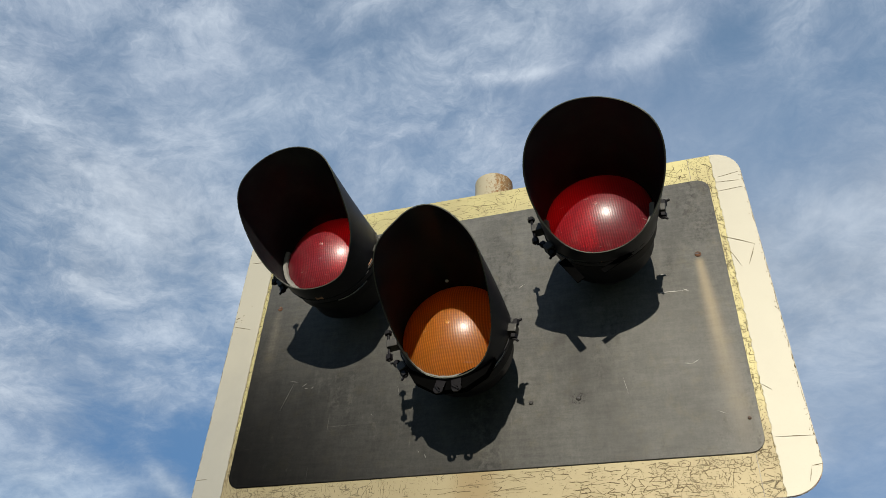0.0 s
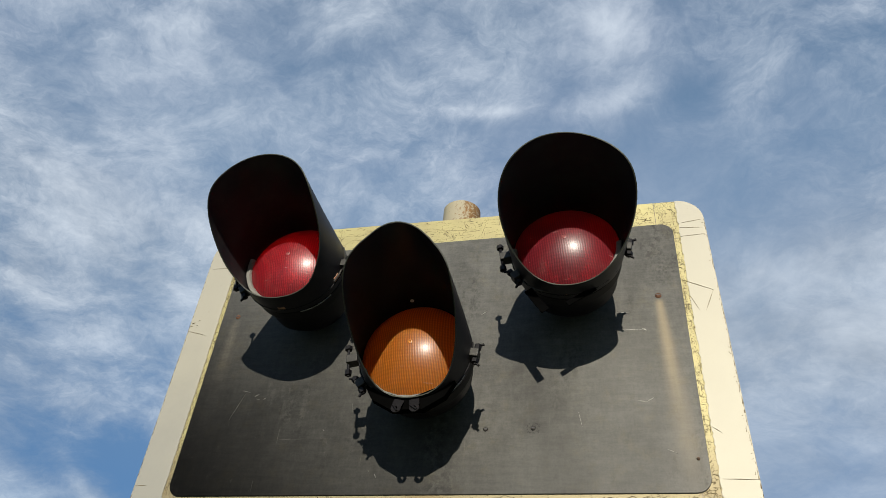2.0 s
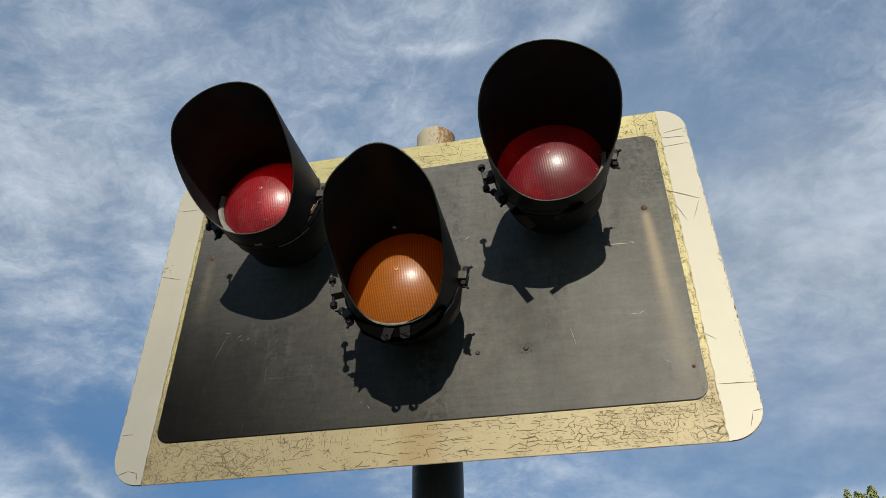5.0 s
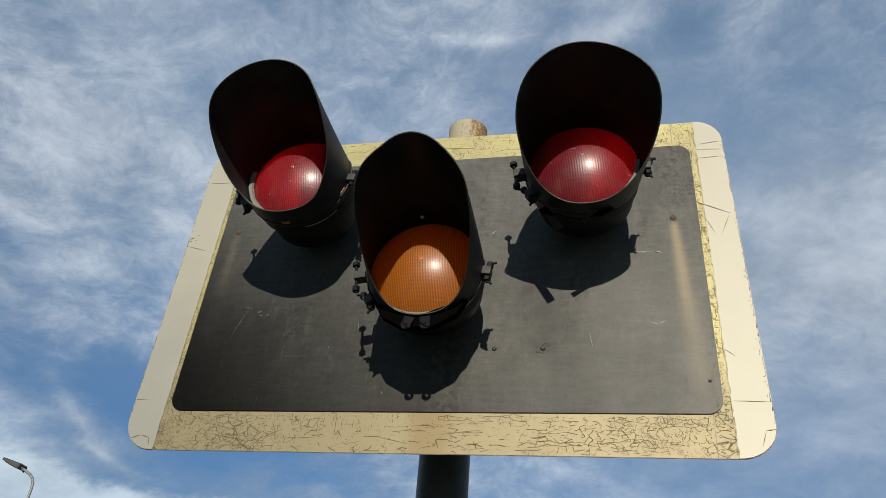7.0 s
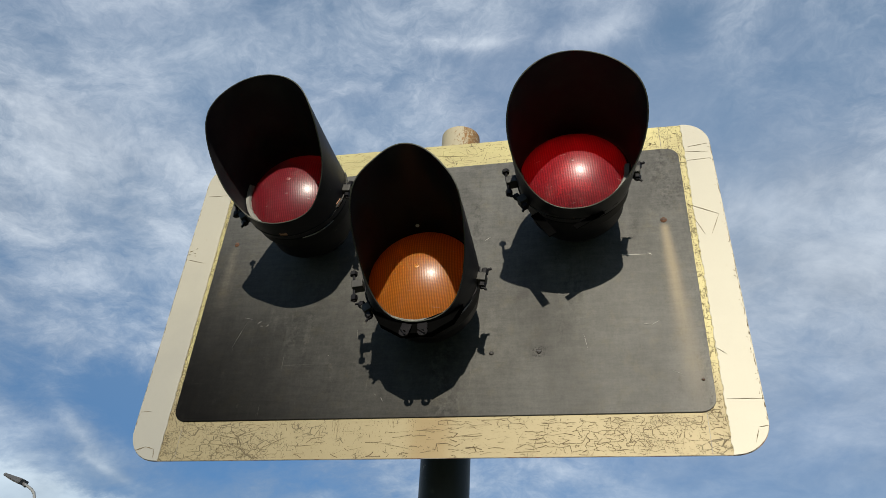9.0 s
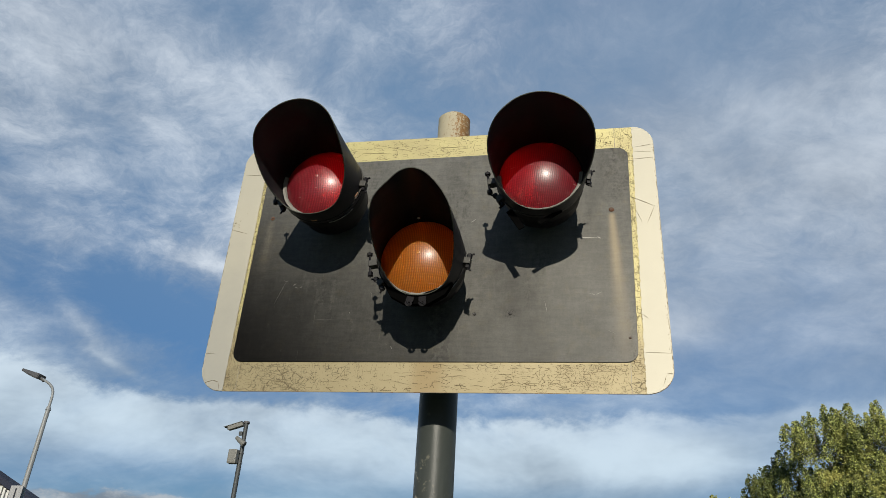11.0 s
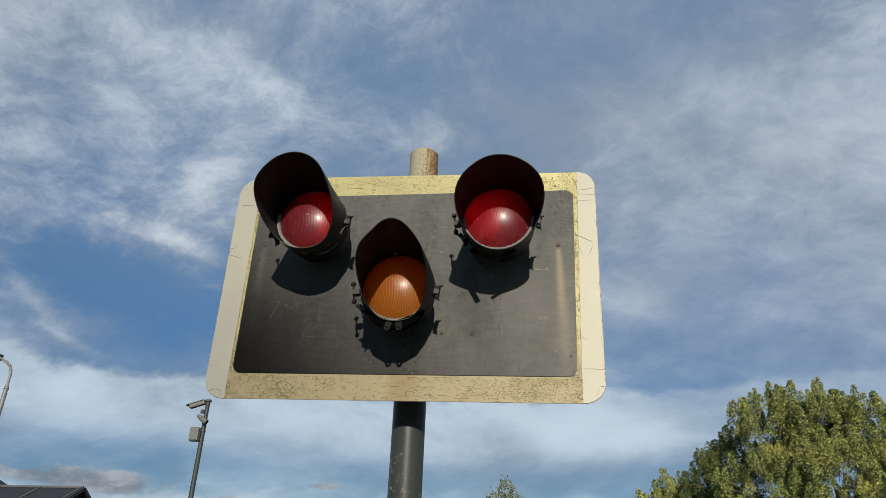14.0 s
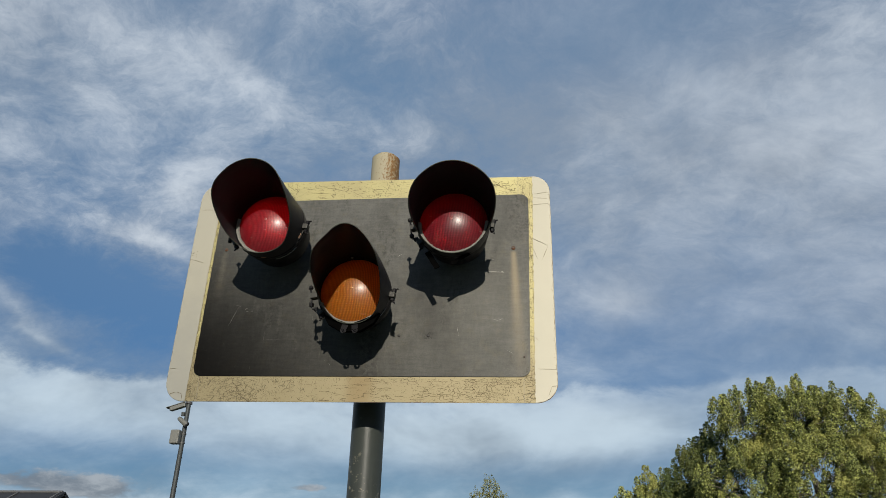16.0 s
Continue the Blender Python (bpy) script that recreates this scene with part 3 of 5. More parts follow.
def settle(x, z):
    """The old board is a little out of square: its far upper corner is drawn in and down, its lower edge rises."""
    up, across = (z - Z0) / (Z1 - Z0), (x - X0) / (X1 - X0)
    out_r, out_l, out_t, out_b = (max(0.0, v) for v in ((x - 0.590) / 0.073, (-0.590 - x) / 0.077, (z - 2.790) / 0.078, (2.105 - z) / 0.081))
    return x - 0.0125 * up * out_r - 0.0045 * up * out_l, z + (0.004 - 0.013 * across) * out_t + 0.004 * across * out_b


def on_board(pts):
    return [settle(x, z) for x, z in pts]


bm = sheet(bmesh.new(), on_board(rounded(X0, X1, Z0, Z1, 0.07, 10)), 0.0030, 0.0048)
board = on_signal("backboard", bm, EDGE, label="rounded metal backing board")


def ragged(z_from, z_to, x, amp, n, seed):
    rnd = random.Random(seed)
    return [(x + rnd.uniform(-amp, amp), z_from + (z_to - z_from) * i / n) for i in range(n + 1)]


def side_tape(sign, x_in, seed):
    x_out = X1 - 0.001 if sign > 0 else X0 + 0.001
    r, zb, zt = 0.07, Z0 + 0.001, Z1 - 0.001
    pts = []
    for i in range(11):
        a = radians(-90 + 9 * i)
        pts.append((x_out - sign * r + sign * r * math.cos(a), zb + r + r * math.sin(a)))
    for i in range(11):
        a = radians(9 * i)
        pts.append((x_out - sign * r + sign * r * math.cos(a), zt - r + r * math.sin(a)))
    pts += ragged(zt, zb, x_in, 0.0016 if sign > 0 else 0.0010, 150, seed)
    return sheet(bmesh.new(), on_board(pts), 0.0005, 0.0032)


on_signal("side_tape", side_tape(1, 0.590, 4), TAPE_PLAIN, board, "plain cream reflective tape with a chipped edge")
on_signal("side_tape", side_tape(-1, -0.5885, 5), TAPE_PLAIN, board, "plain greyish cream reflective tape")
for name, x0, x1, z0, z1 in (("bottom_tape", -0.5493, 0.5533, Z0 + 0.001, 2.135), ("top_tape", -0.5493, 0.5373, 2.74, Z1 - 0.001),
                            ("corner_tape", -0.5925, -0.5507, Z0 + 0.001, Z1 - 0.001), ("corner_tape", 0.5547, 0.5925, Z0 + 0.001, 2.738), ("corner_tape", 0.5387, 0.5925, 2.7394, Z1 - 0.001)):
    bm = sheet(bmesh.new(), on_board([(x0, z0), (x1, z0), (x1, z1), (x0, z1)]), 0.0022, 0.0031)
    on_signal(name, bm, TAPE_CRACKED, board, "yellowed reflective tape crazed with fine cracks")
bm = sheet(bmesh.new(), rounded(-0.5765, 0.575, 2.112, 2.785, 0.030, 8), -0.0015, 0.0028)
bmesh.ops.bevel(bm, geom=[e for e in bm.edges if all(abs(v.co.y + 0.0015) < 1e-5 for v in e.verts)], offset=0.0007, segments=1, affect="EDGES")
on_signal("black_panel", bm, PANEL, board, "weathered dark grey sheet with pale rust runs and a painted sheen")


def strokes(name, lines, y, material, parent, label):
    """Thin raised or dirty lines, each a narrow sliver between two points."""
    bm = bmesh.new()
    for x0, z0, x1, z1, w in lines:
        (x0, z0), (x1, z1) = settle(x0, z0), settle(x1, z1)
        a, b = Vector((x0, 0, z0)), Vector((x1, 0, z1))
        side = (b - a).cross(Vector((0, 1, 0))).normalized() * w / 2
        mid = (a + b) / 2 + side * 0.8
        top = [bm.verts.new(Vector((p.x, y, p.z))) for p in (a, mid - side * 1.6, b, mid + side * 0.6)]
        low = [bm.verts.new(v.co + Vector((0, 0.0014, 0))) for v in top]
        bm.faces.new(top)
        for i in range(4):
            bm.faces.new((top[i], low[i], low[(i + 1) % 4], top[(i + 1) % 4]))
    bmesh.ops.recalc_face_normals(bm, faces=bm.faces)
    return tagged(on_signal(name, bm, material, parent, label), kind="stuff")


strokes("crack", [(0.578, 2.612, 0.648, 2.579, 0.0016), (0.649, 2.581, 0.621, 2.521, 0.0014), (0.589, 2.569, 0.607, 2.526, 0.0012),
                  (0.594, 2.139, 0.662, 2.137, 0.0012), (0.592, 2.770, 0.652, 2.766, 0.001)] + [
                  (0.60, 2.785, 0.655, 2.792, 0.001), (0.592, 2.742, 0.655, 2.745, 0.0008),
                  (-0.666, 2.552, -0.612, 2.536, 0.0012), (-0.664, 2.137, -0.636, 2.138, 0.001), (0.590, 2.247, 0.608, 2.233, 0.001),
                  (0.661, 2.083, 0.643, 2.080, 0.0014), (0.643, 2.080, 0.632, 2.047, 0.0012), (-0.648, 2.048, -0.625, 2.056, 0.0018), (-0.625, 2.056, -0.604, 2.050, 0.0016), (-0.604, 2.050, -0.600, 2.030, 0.0014),
                  (-0.6, 2.755, -0.655, 2.757, 0.001), (-0.662, 2.574, -0.652, 2.578, 0.003), (-0.664, 2.566, -0.656, 2.566, 0.002), (-0.645, 2.582, -0.641, 2.585, 0.0015), (-0.648, 2.570, -0.643, 2.568, 0.0015), (-0.645, 2.562, -0.642, 2.560, 0.0015)],
        -0.0003, CRACK, board, "dirty cracks across the tape")
strokes("crack", [(-0.355, 2.049, -0.300, 2.074, 0.0010), (-0.278, 2.053, -0.233, 2.056, 0.0009), (-0.09, 2.058, -0.03, 2.045, 0.0008), (-0.2265, 2.105, -0.2262, 2.060, 0.0009), (-0.188, 2.111, -0.187, 2.058, 0.0010),
                  (-0.194, 2.110, -0.194, 2.075, 0.0008), (-0.315, 2.085, -0.311, 2.068, 0.0008), (0.22, 2.030, 0.232, 2.075, 0.0011), (0.04, 2.066, 0.12, 2.076, 0.0008), (-0.02, 2.083, 0.035, 2.086, 0.0008), (0.33, 2.05, 0.40, 2.056, 0.0009),
                  (-0.48, 2.085, -0.40, 2.07, 0.0009)] + [
                  (-0.46, 2.06, -0.40, 2.05, 0.0009), (0.50, 2.03, 0.515, 2.10, 0.0010), (0.45, 2.10, 0.47, 2.06, 0.0010),
                  (-0.26, 2.82, -0.16, 2.812, 0.0010), (-0.20, 2.845, -0.10, 2.82, 0.0009), (0.05, 2.86, 0.06, 2.82, 0.0010), (0.11, 2.84, 0.10, 2.80, 0.0009), (-0.02, 2.83, 0.06, 2.822, 0.0009), (0.45, 2.84, 0.50, 2.81, 0.001)],
        0.0015, CRACK, board, "longer cracks through the yellowed tape")
strokes("scratch", [(0.419, 2.483, 0.486, 2.480, 0.0022), (0.478, 2.484, 0.488, 2.478, 0.003), (0.453, 2.308, 0.47, 2.304, 0.0014), (0.47, 2.304, 0.486, 2.313, 0.0014), (0.425, 2.53, 0.455, 2.528, 0.0012), (0.112, 2.546, 0.126, 2.556, 0.0016),
                    (0.33, 2.29, 0.338, 2.25, 0.0007), (0.50, 2.20, 0.52, 2.19, 0.0008)], -0.0022, SCRATCH, board, "pale scratches in the black sheet")
strokes("scratch", [(-0.475, 2.292, -0.450, 2.359, 0.0009), (-0.425, 2.35, -0.414, 2.357, 0.0022), (-0.418, 2.344, -0.409, 2.343, 0.0016), (-0.40, 2.342, -0.394, 2.347, 0.0022), (-0.46, 2.368, -0.438, 2.362, 0.0012), (-0.10, 2.158, -0.095, 2.148, 0.002),
                    (-0.115, 2.166, -0.112, 2.162, 0.001), (-0.175, 2.325, -0.17, 2.30, 0.0010), (-0.235, 2.262, -0.232, 2.258, 0.0016)], -0.0022, FAINT, board, "faint scuffs in the black sheet")


def crazing(x0, x1, z0, z1, count, y, seed, flat, length, width=(0.00030, 0.00058), spread=0.16, steps=(1, 1, 1, 2), material=None):
    """Short random crack strokes over a strip of tape, as one mesh; flat: the share that lies along x."""
    rnd = random.Random(seed)
    co, faces = [], []
    # strokes gather in loose patches
    homes = [(rnd.uniform(x0, x1), rnd.uniform(z0, z1)) for _ in range(max(3, count // 14))]
    for _ in range(count):
        hx, hz = rnd.choice(homes)
        x, z = (hx + rnd.gauss(0, 0.05), hz + rnd.gauss(0, 0.03)) if rnd.random() < 0.6 else (rnd.uniform(x0, x1), rnd.uniform(z0, z1))
        ang = rnd.gauss(0, spread) if rnd.random() < flat else math.pi / 2 + rnd.gauss(0, spread)
        w = rnd.uniform(*width)
        for _ in range(rnd.choice(steps)):
            ln = rnd.uniform(*length) * rnd.choice((0.5, 0.7, 1.0, 1.6))
            nx, nz = x + ln * math.cos(ang), z + ln * math.sin(ang)
            if not (x0 < x < x1 and z0 < z < z1 and x0 < nx < x1 and z0 < nz < z1):
                break
            sx, sz = -math.sin(ang) * w, math.cos(ang) * w
            k = len(co)
            co += [(x - sx, y, z - sz), (nx - sx * 0.4, y, nz - sz * 0.4), (nx + sx * 0.4, y, nz + sz * 0.4), (x + sx, y, z + sz)]
            faces.append((k, k + 1, k + 2, k + 3))
            x, z, ang = nx, nz, ang + rnd.gauss(0, 0.4)
    me = bpy.data.meshes.new("crazing")
    me.from_pydata([Vector((x, y, z)) + OFF for x, z in on_board([(p[0], p[2]) for p in co])], [], faces)
    me.materials.append(material or CRAZE)
    ob = new("crazing", me)
    ob.parent = board
    tagged(ob, "fine dark crazing in the tape", kind="stuff")


def lattice(x0, x1, z0, z1, dx, dz, along, across, seed, y=0.0019, width=(0.00034, 0.00080)):
    """A net of crooked cracks, like dried mud: long flat runs joined by short upright ones; along, across: the shares kept."""
    rnd = random.Random(seed)
    cols, rows = int((x1 - x0) / dx) + 1, int((z1 - z0) / dz) + 1
    node = {(i, j): (x0 + (i + 0.5 * (j % 2) + rnd.gauss(0, 0.26)) * dx, z0 + (j + rnd.gauss(0, 0.24)) * dz) for i in range(cols + 1) for j in range(rows + 1)}
    co, faces = [], []

    def run(a, b):
        w0, n = rnd.uniform(*width), rnd.choice((2, 3))
        pts = [(a[0] + (b[0] - a[0]) * k / n + rnd.gauss(0, 0.0009) * (0 < k < n), a[1] + (b[1] - a[1]) * k / n + rnd.gauss(0, 0.0009) * (0 < k < n)) for k in range(n + 1)]
        if any(not (x0 <= p[0] <= x1 and z0 <= p[1] <= z1) for p in pts):
            return
        for p, q in zip(pts, pts[1:]):
            ln = math.hypot(q[0] - p[0], q[1] - p[1]) + 1e-9
            sx, sz = -(q[1] - p[1]) / ln, (q[0] - p[0]) / ln
            w1 = max(0.0002, w0 + rnd.gauss(0, 0.00012))
            k = len(co)
            co.extend([(p[0] - sx * w0, p[1] - sz * w0), (q[0] - sx * w1, q[1] - sz * w1), (q[0] + sx * w1, q[1] + sz * w1), (p[0] + sx * w0, p[1] + sz * w0)])
            faces.append((k, k + 1, k + 2, k + 3))
            w0 = w1

    for j in range(rows):
        drift = rnd.uniform(0.6, 1.25)
        for i in range(cols):
            here = noise.noise(Vector((node[i, j][0] * 9, seed, node[i, j][1] * 22)))
            if rnd.random() < along * drift * (1 + 1.3 * here):
                run(node[i, j], node[i + 1, j])
            if rnd.random() < across * drift * (1 + 1.3 * here):
                run(node[i, j], node[i if rnd.random() < 0.5 else max(0, i - 1 + 2 * (j % 2)), j + 1])
    me = bpy.data.meshes.new("crazing")
    me.from_pydata([Vector((x, y, z)) + OFF for x, z in on_board(co)], [], faces)
    me.materials.append(CRAZE)
    ob = new("crazing", me)
    ob.parent = board
    tagged(ob, "net of dark cracks in the tape", kind="stuff")


# bottom strip: a net at both ends, long flat cracks beyond the post, upright ticks along the upper edge, specks between
lattice(-0.548, -0.30, 2.027, 2.109, 0.013, 0.0085, 0.42, 0.24, 51, 0.0019, (0.00022, 0.0005))
lattice(-0.545, -0.36, 2.027, 2.108, 0.006, 0.0055, 0.14, 0.12, 52, 0.0018, (0.0002, 0.00032))
lattice(0.30, 0.552, 2.027, 2.109, 0.011, 0.0085, 0.55, 0.55, 53, 0.0019, (0.00028, 0.00062))
lattice(0.36, 0.552, 2.027, 2.108, 0.006, 0.0055, 0.28, 0.30, 54, 0.0018, (0.0002, 0.0004))
lattice(0.02, 0.32, 2.027, 2.107, 0.017, 0.0085, 0.50, 0.16, 55)
lattice(-0.30, 0.02, 2.027, 2.085, 0.019, 0.0110, 0.26, 0.14, 56)
crazing(-0.34, -0.02, 2.075, 2.1105, 110, 0.0019, 11, 0.06, (0.005, 0.012))
crazing(-0.548, -0.02, 2.027, 2.100, 120, 0.0019, 21, 0.62, (0.003, 0.010))
crazing(-0.36, 0.552, 2.027, 2.1105, 620, 0.0019, 22, 0.5, (0.0010, 0.0028), (0.0003, 0.0006), 0.7)
crazing(-0.01, 0.40, 2.027, 2.108, 220, 0.0019, 23, 0.86, (0.005, 0.012))
lattice(-0.545, 0.20, 2.789, 2.864, 0.016, 0.0095, 0.42, 0.22, 57, 0.0019, (0.0002, 0.00045))
lattice(0.40, 0.536, 2.789, 2.850, 0.010, 0.0080, 0.45, 0.45, 58)
lattice(0.541, 0.588, 2.744, 2.850, 0.009, 0.0080, 0.40, 0.45, 59)
crazing(-0.547, 0.536, 2.788, 2.855, 300, 0.0019, 12, 0.72, (0.003, 0.012))
# side strips: a ladder of short flat cracks
for x0, x1, seed in ((-0.5885, -0.5775, 13), (0.5760, 0.5900, 14)):
    crazing(x0, x1, 2.03, 2.86, 700, 0.0019, seed, 0.85, (0.003, 0.007), (0.0003, 0.0005), 0.3)
    crazing(x0, x0 + 0.004, 2.03, 2.86, 420, 0.0018, seed + 20, 0.1, (0.004, 0.009), (0.00028, 0.0005), 0.2)
    crazing(x1 - 0.004, x1, 2.03, 2.86, 420, 0.0018, seed + 30, 0.1, (0.004, 0.009), (0.00028, 0.0005), 0.2)
crazing(-0.588, -0.552, 2.027, 2.11, 70, 0.0018, 15, 0.4, (0.003, 0.009))
lattice(0.556, 0.588, 2.027, 2.70, 0.008, 0.0075, 0.45, 0.40, 60)
# paint flaked off round a screw
crazing(0.221, 0.254, 2.240, 2.264, 90, -0.0019, 41, 0.5, (0.0012, 0.0034), (0.0004, 0.0011), 0.8, (1, 2), FLAKE)
crazing(0.128, 0.142, 2.246, 2.258, 24, -0.0019, 42, 0.5, (0.0010, 0.0030), (0.0003, 0.0009), 0.8, (1, 2), FLAKE)
# chipped outer edges of the plain tape
crazing(0.653, 0.6618, 2.09, 2.80, 90, 0.0002, 17, 0.3, (0.002, 0.006), (0.0003, 0.0008), 0.5)
crazing(0.6595, 0.6618, 2.09, 2.80, 260, 0.0003, 18, 0.02, (0.004, 0.012), (0.0003, 0.0006), 0.05)
crazing(-0.6658, -0.664, 2.09, 2.80, 260, 0.0003, 19, 0.02, (0.004, 0.012), (0.0003, 0.0005), 0.04)


def screw(x, z, r, material, label):
    bm = bmesh.new()
    lathe(bm, [(r, 0.0), (r, 0.0016), (r * 0.75, 0.0032), (r * 0.3, 0.0036)], 16, (x, -0.0008, z))
    ob = on_signal("screw", bm, material, board, label, True)
    bm = box(bmesh.new(), (x - r * 0.7, -0.0050, z - r * 0.1), (x + r * 0.7, -0.0040, z + r * 0.1))
    on_signal("slot", bm, SIGNBLACK, ob)


screw(0.521, 2.571, 0.0072, RUST, "rusty screw head")
screw(-0.533, 2.586, 0.0065, RUST, "rusty screw head")
screw(0.135, 2.252, 0.0050, SCREW, "dull screw head")
screw(0.236, 2.252, 0.0055, SCREW, "dull screw in flaked paint")
screw(0.556, 2.179, 0.0035, RUST, "small dark stud")

# post with a bare capped end above the board, and two clamping brackets behind it
PX, PY, PR = -0.012, 0.215, 0.057
bm = bmesh.new()
bmesh.ops.create_cone(bm, cap_ends=True, segments=48, radius1=PR, radius2=PR, depth=1.0)
for v in bm.verts:
    v.co = Vector((v.co.x + PX, v.co.y + PY, -0.25 if v.co.z < 0 else 3.097))
bmesh.ops.bevel(bm, geom=[e for e in bm.edges if all(v.co.z > 3 for v in e.verts)], offset=0.012, segments=4, affect="EDGES")
for v in bm.verts:
    v.co.x += (3.05 - v.co.z) * 0.013
post = on_signal("post", bm, POST, label="worn grey-green round post with a rusty pale top", smooth=True)
for z in (2.26, 2.70):
    bm = box(bmesh.new(), (-0.20, 0.012, z - 0.02), (0.18, 0.052, z + 0.02), 0.004)
    bar = on_signal("back_rail", bm, STEEL, label="steel channel behind the board")
    for lo, hi in ((PX - 0.075, PX - PR - 0.001), (PX + PR + 0.001, PX + 0.075)):
        on_signal("post_clip", box(bmesh.new(), (lo, 0.053, z - 0.018), (hi, PY + 0.01, z + 0.018), 0.003), STEEL, bar)

# ---- lamp heads ----


def hood_mesh(c, base, low, high, r0, r1, droop, power, skew, wide, full, cheek, tilt, bent):
    """A sheet-metal visor: a tube, long above and cut back below, its mouth tilted and bent out of round."""
    bm = bmesh.new()
    n, rows, thick = 72, 10, 0.0022

    def ring_point(th, s, inset):
        f = (s - base) / (high - base)
        r = r0 + (r1 - r0) * f * f - inset + f * f * (bent[0] * math.cos(2 * th) + bent[1] * math.cos(3 * th) + bent[2] * math.sin(2 * th))
        return Vector((c[0] + skew * (s - base) + (1 + (wide - 1) * f) * r * math.sin(th), -s, c[1] + r * math.cos(th) - droop * (s - base)))
    grid = {}
    for side, inset in ((0, 0.0), (1, thick)):
        for i in range(n):
            th = 2 * math.pi * i / n
            w = full * (1 + math.cos(th)) / 2
            w = w / (1 + w ** 8) ** 0.125 * (1 + full ** -8) ** 0.125
            end = low + (high - low) * w ** power + cheek * math.exp(-((math.degrees(min(th, 2 * math.pi - th)) - 120) / 17) ** 2) + tilt * math.sin(th) * (1 + math.cos(th)) / 2
            for j in range(rows + 1):
                grid[side, i, j] = bm.verts.new(ring_point(th, base + (end - base) * j / rows, inset))
    for i in range(n):
        k = (i + 1) % n
        for j in range(rows):
            bm.faces.new((grid[0, i, j], grid[0, k, j], grid[0, k, j + 1], grid[0, i, j + 1]))
            bm.faces.new((grid[1, i, j + 1], grid[1, k, j + 1], grid[1, k, j], grid[1, i, j]))
        bm.faces.new((grid[0, i, rows], grid[0, k, rows], grid[1, k, rows], grid[1, i, rows]))
        bm.faces.new((grid[0, i, 0], grid[1, i, 0], grid[1, k, 0], grid[0, k, 0]))
    bmesh.ops.recalc_face_normals(bm, faces=bm.faces)
    return bm


def dome(bm, c, rim, rim_s, sag, n=64, rows=14):
    """A convex pressed lens."""
    big = (rim * rim + sag * sag) / (2 * sag)
    top = math.asin(min(1.0, rim / big))
    prof = []
    for j in range(rows + 1):
        a = top * (1 - j / rows)
        prof.append((max(big * math.sin(a), 0.0004), rim_s + sag - big * (1 - math.cos(a))))
    rings = [[bm.verts.new((c[0] + r * math.sin(2 * math.pi * i / n), -q, c[1] + r * math.cos(2 * math.pi * i / n))) for i in range(n)] for r, q in prof]
    for a, b in zip(rings, rings[1:]):
        for i in range(n):
            bm.faces.new((a[i], b[i], b[(i + 1) % n], a[(i + 1) % n]))
    bm.faces.new(rings[-1])
    bmesh.ops.recalc_face_normals(bm, faces=bm.faces)
    return bm


def around(c, th, r, s):
    return Vector((c[0] + r * math.sin(th), -s, c[1] + r * math.cos(th)))


def wing_bolt(c, deg, s, parent, long):
    """A side clamp: bracket, bolt and wing nut."""
    th = radians(deg)
    out, tang = Vector((math.sin(th), 0, math.cos(th))), Vector((math.cos(th), 0, -math.sin(th)))
    at = around(c, th, 0.1222, s)
    m = Matrix((tang.to_4d(), Vector((0, 1, 0, 0)), out.to_4d(), (0, 0, 0, 1))).transposed()
    m.translation = at
    m[3][3] = 1.0
    bm = box(bmesh.new(), (-0.009, -0.010, -0.002), (0.009, 0.014, 0.022 if long else 0.016), 0.002, m)
    clamp = on_signal("clamp", bm, DULL, parent, "dull zinc clamp bracket")
    p = at + out * (0.019 if long else 0.011)
    half = 0.038 if long else 0.024
    bm = rod(bmesh.new(), p - tang * half, p + tang * half, 0.0030, n=8)
    rod(bm, p - tang * (half - 0.003), p - tang * (half - 0.014), 0.0075, n=6)
    rod(bm, p + tang * (half - 0.004), p + tang * (half - 0.012), 0.0080, n=6)
    if not long:
        rod(bm, p - tang * 0.016 - out * 0.004, p - tang * 0.024 + out * 0.012, 0.0030, n=6)
        rod(bm, p + tang * 0.016 - out * 0.004, p + tang * 0.026 + out * 0.010, 0.0026, n=6)
    return clamp, bm


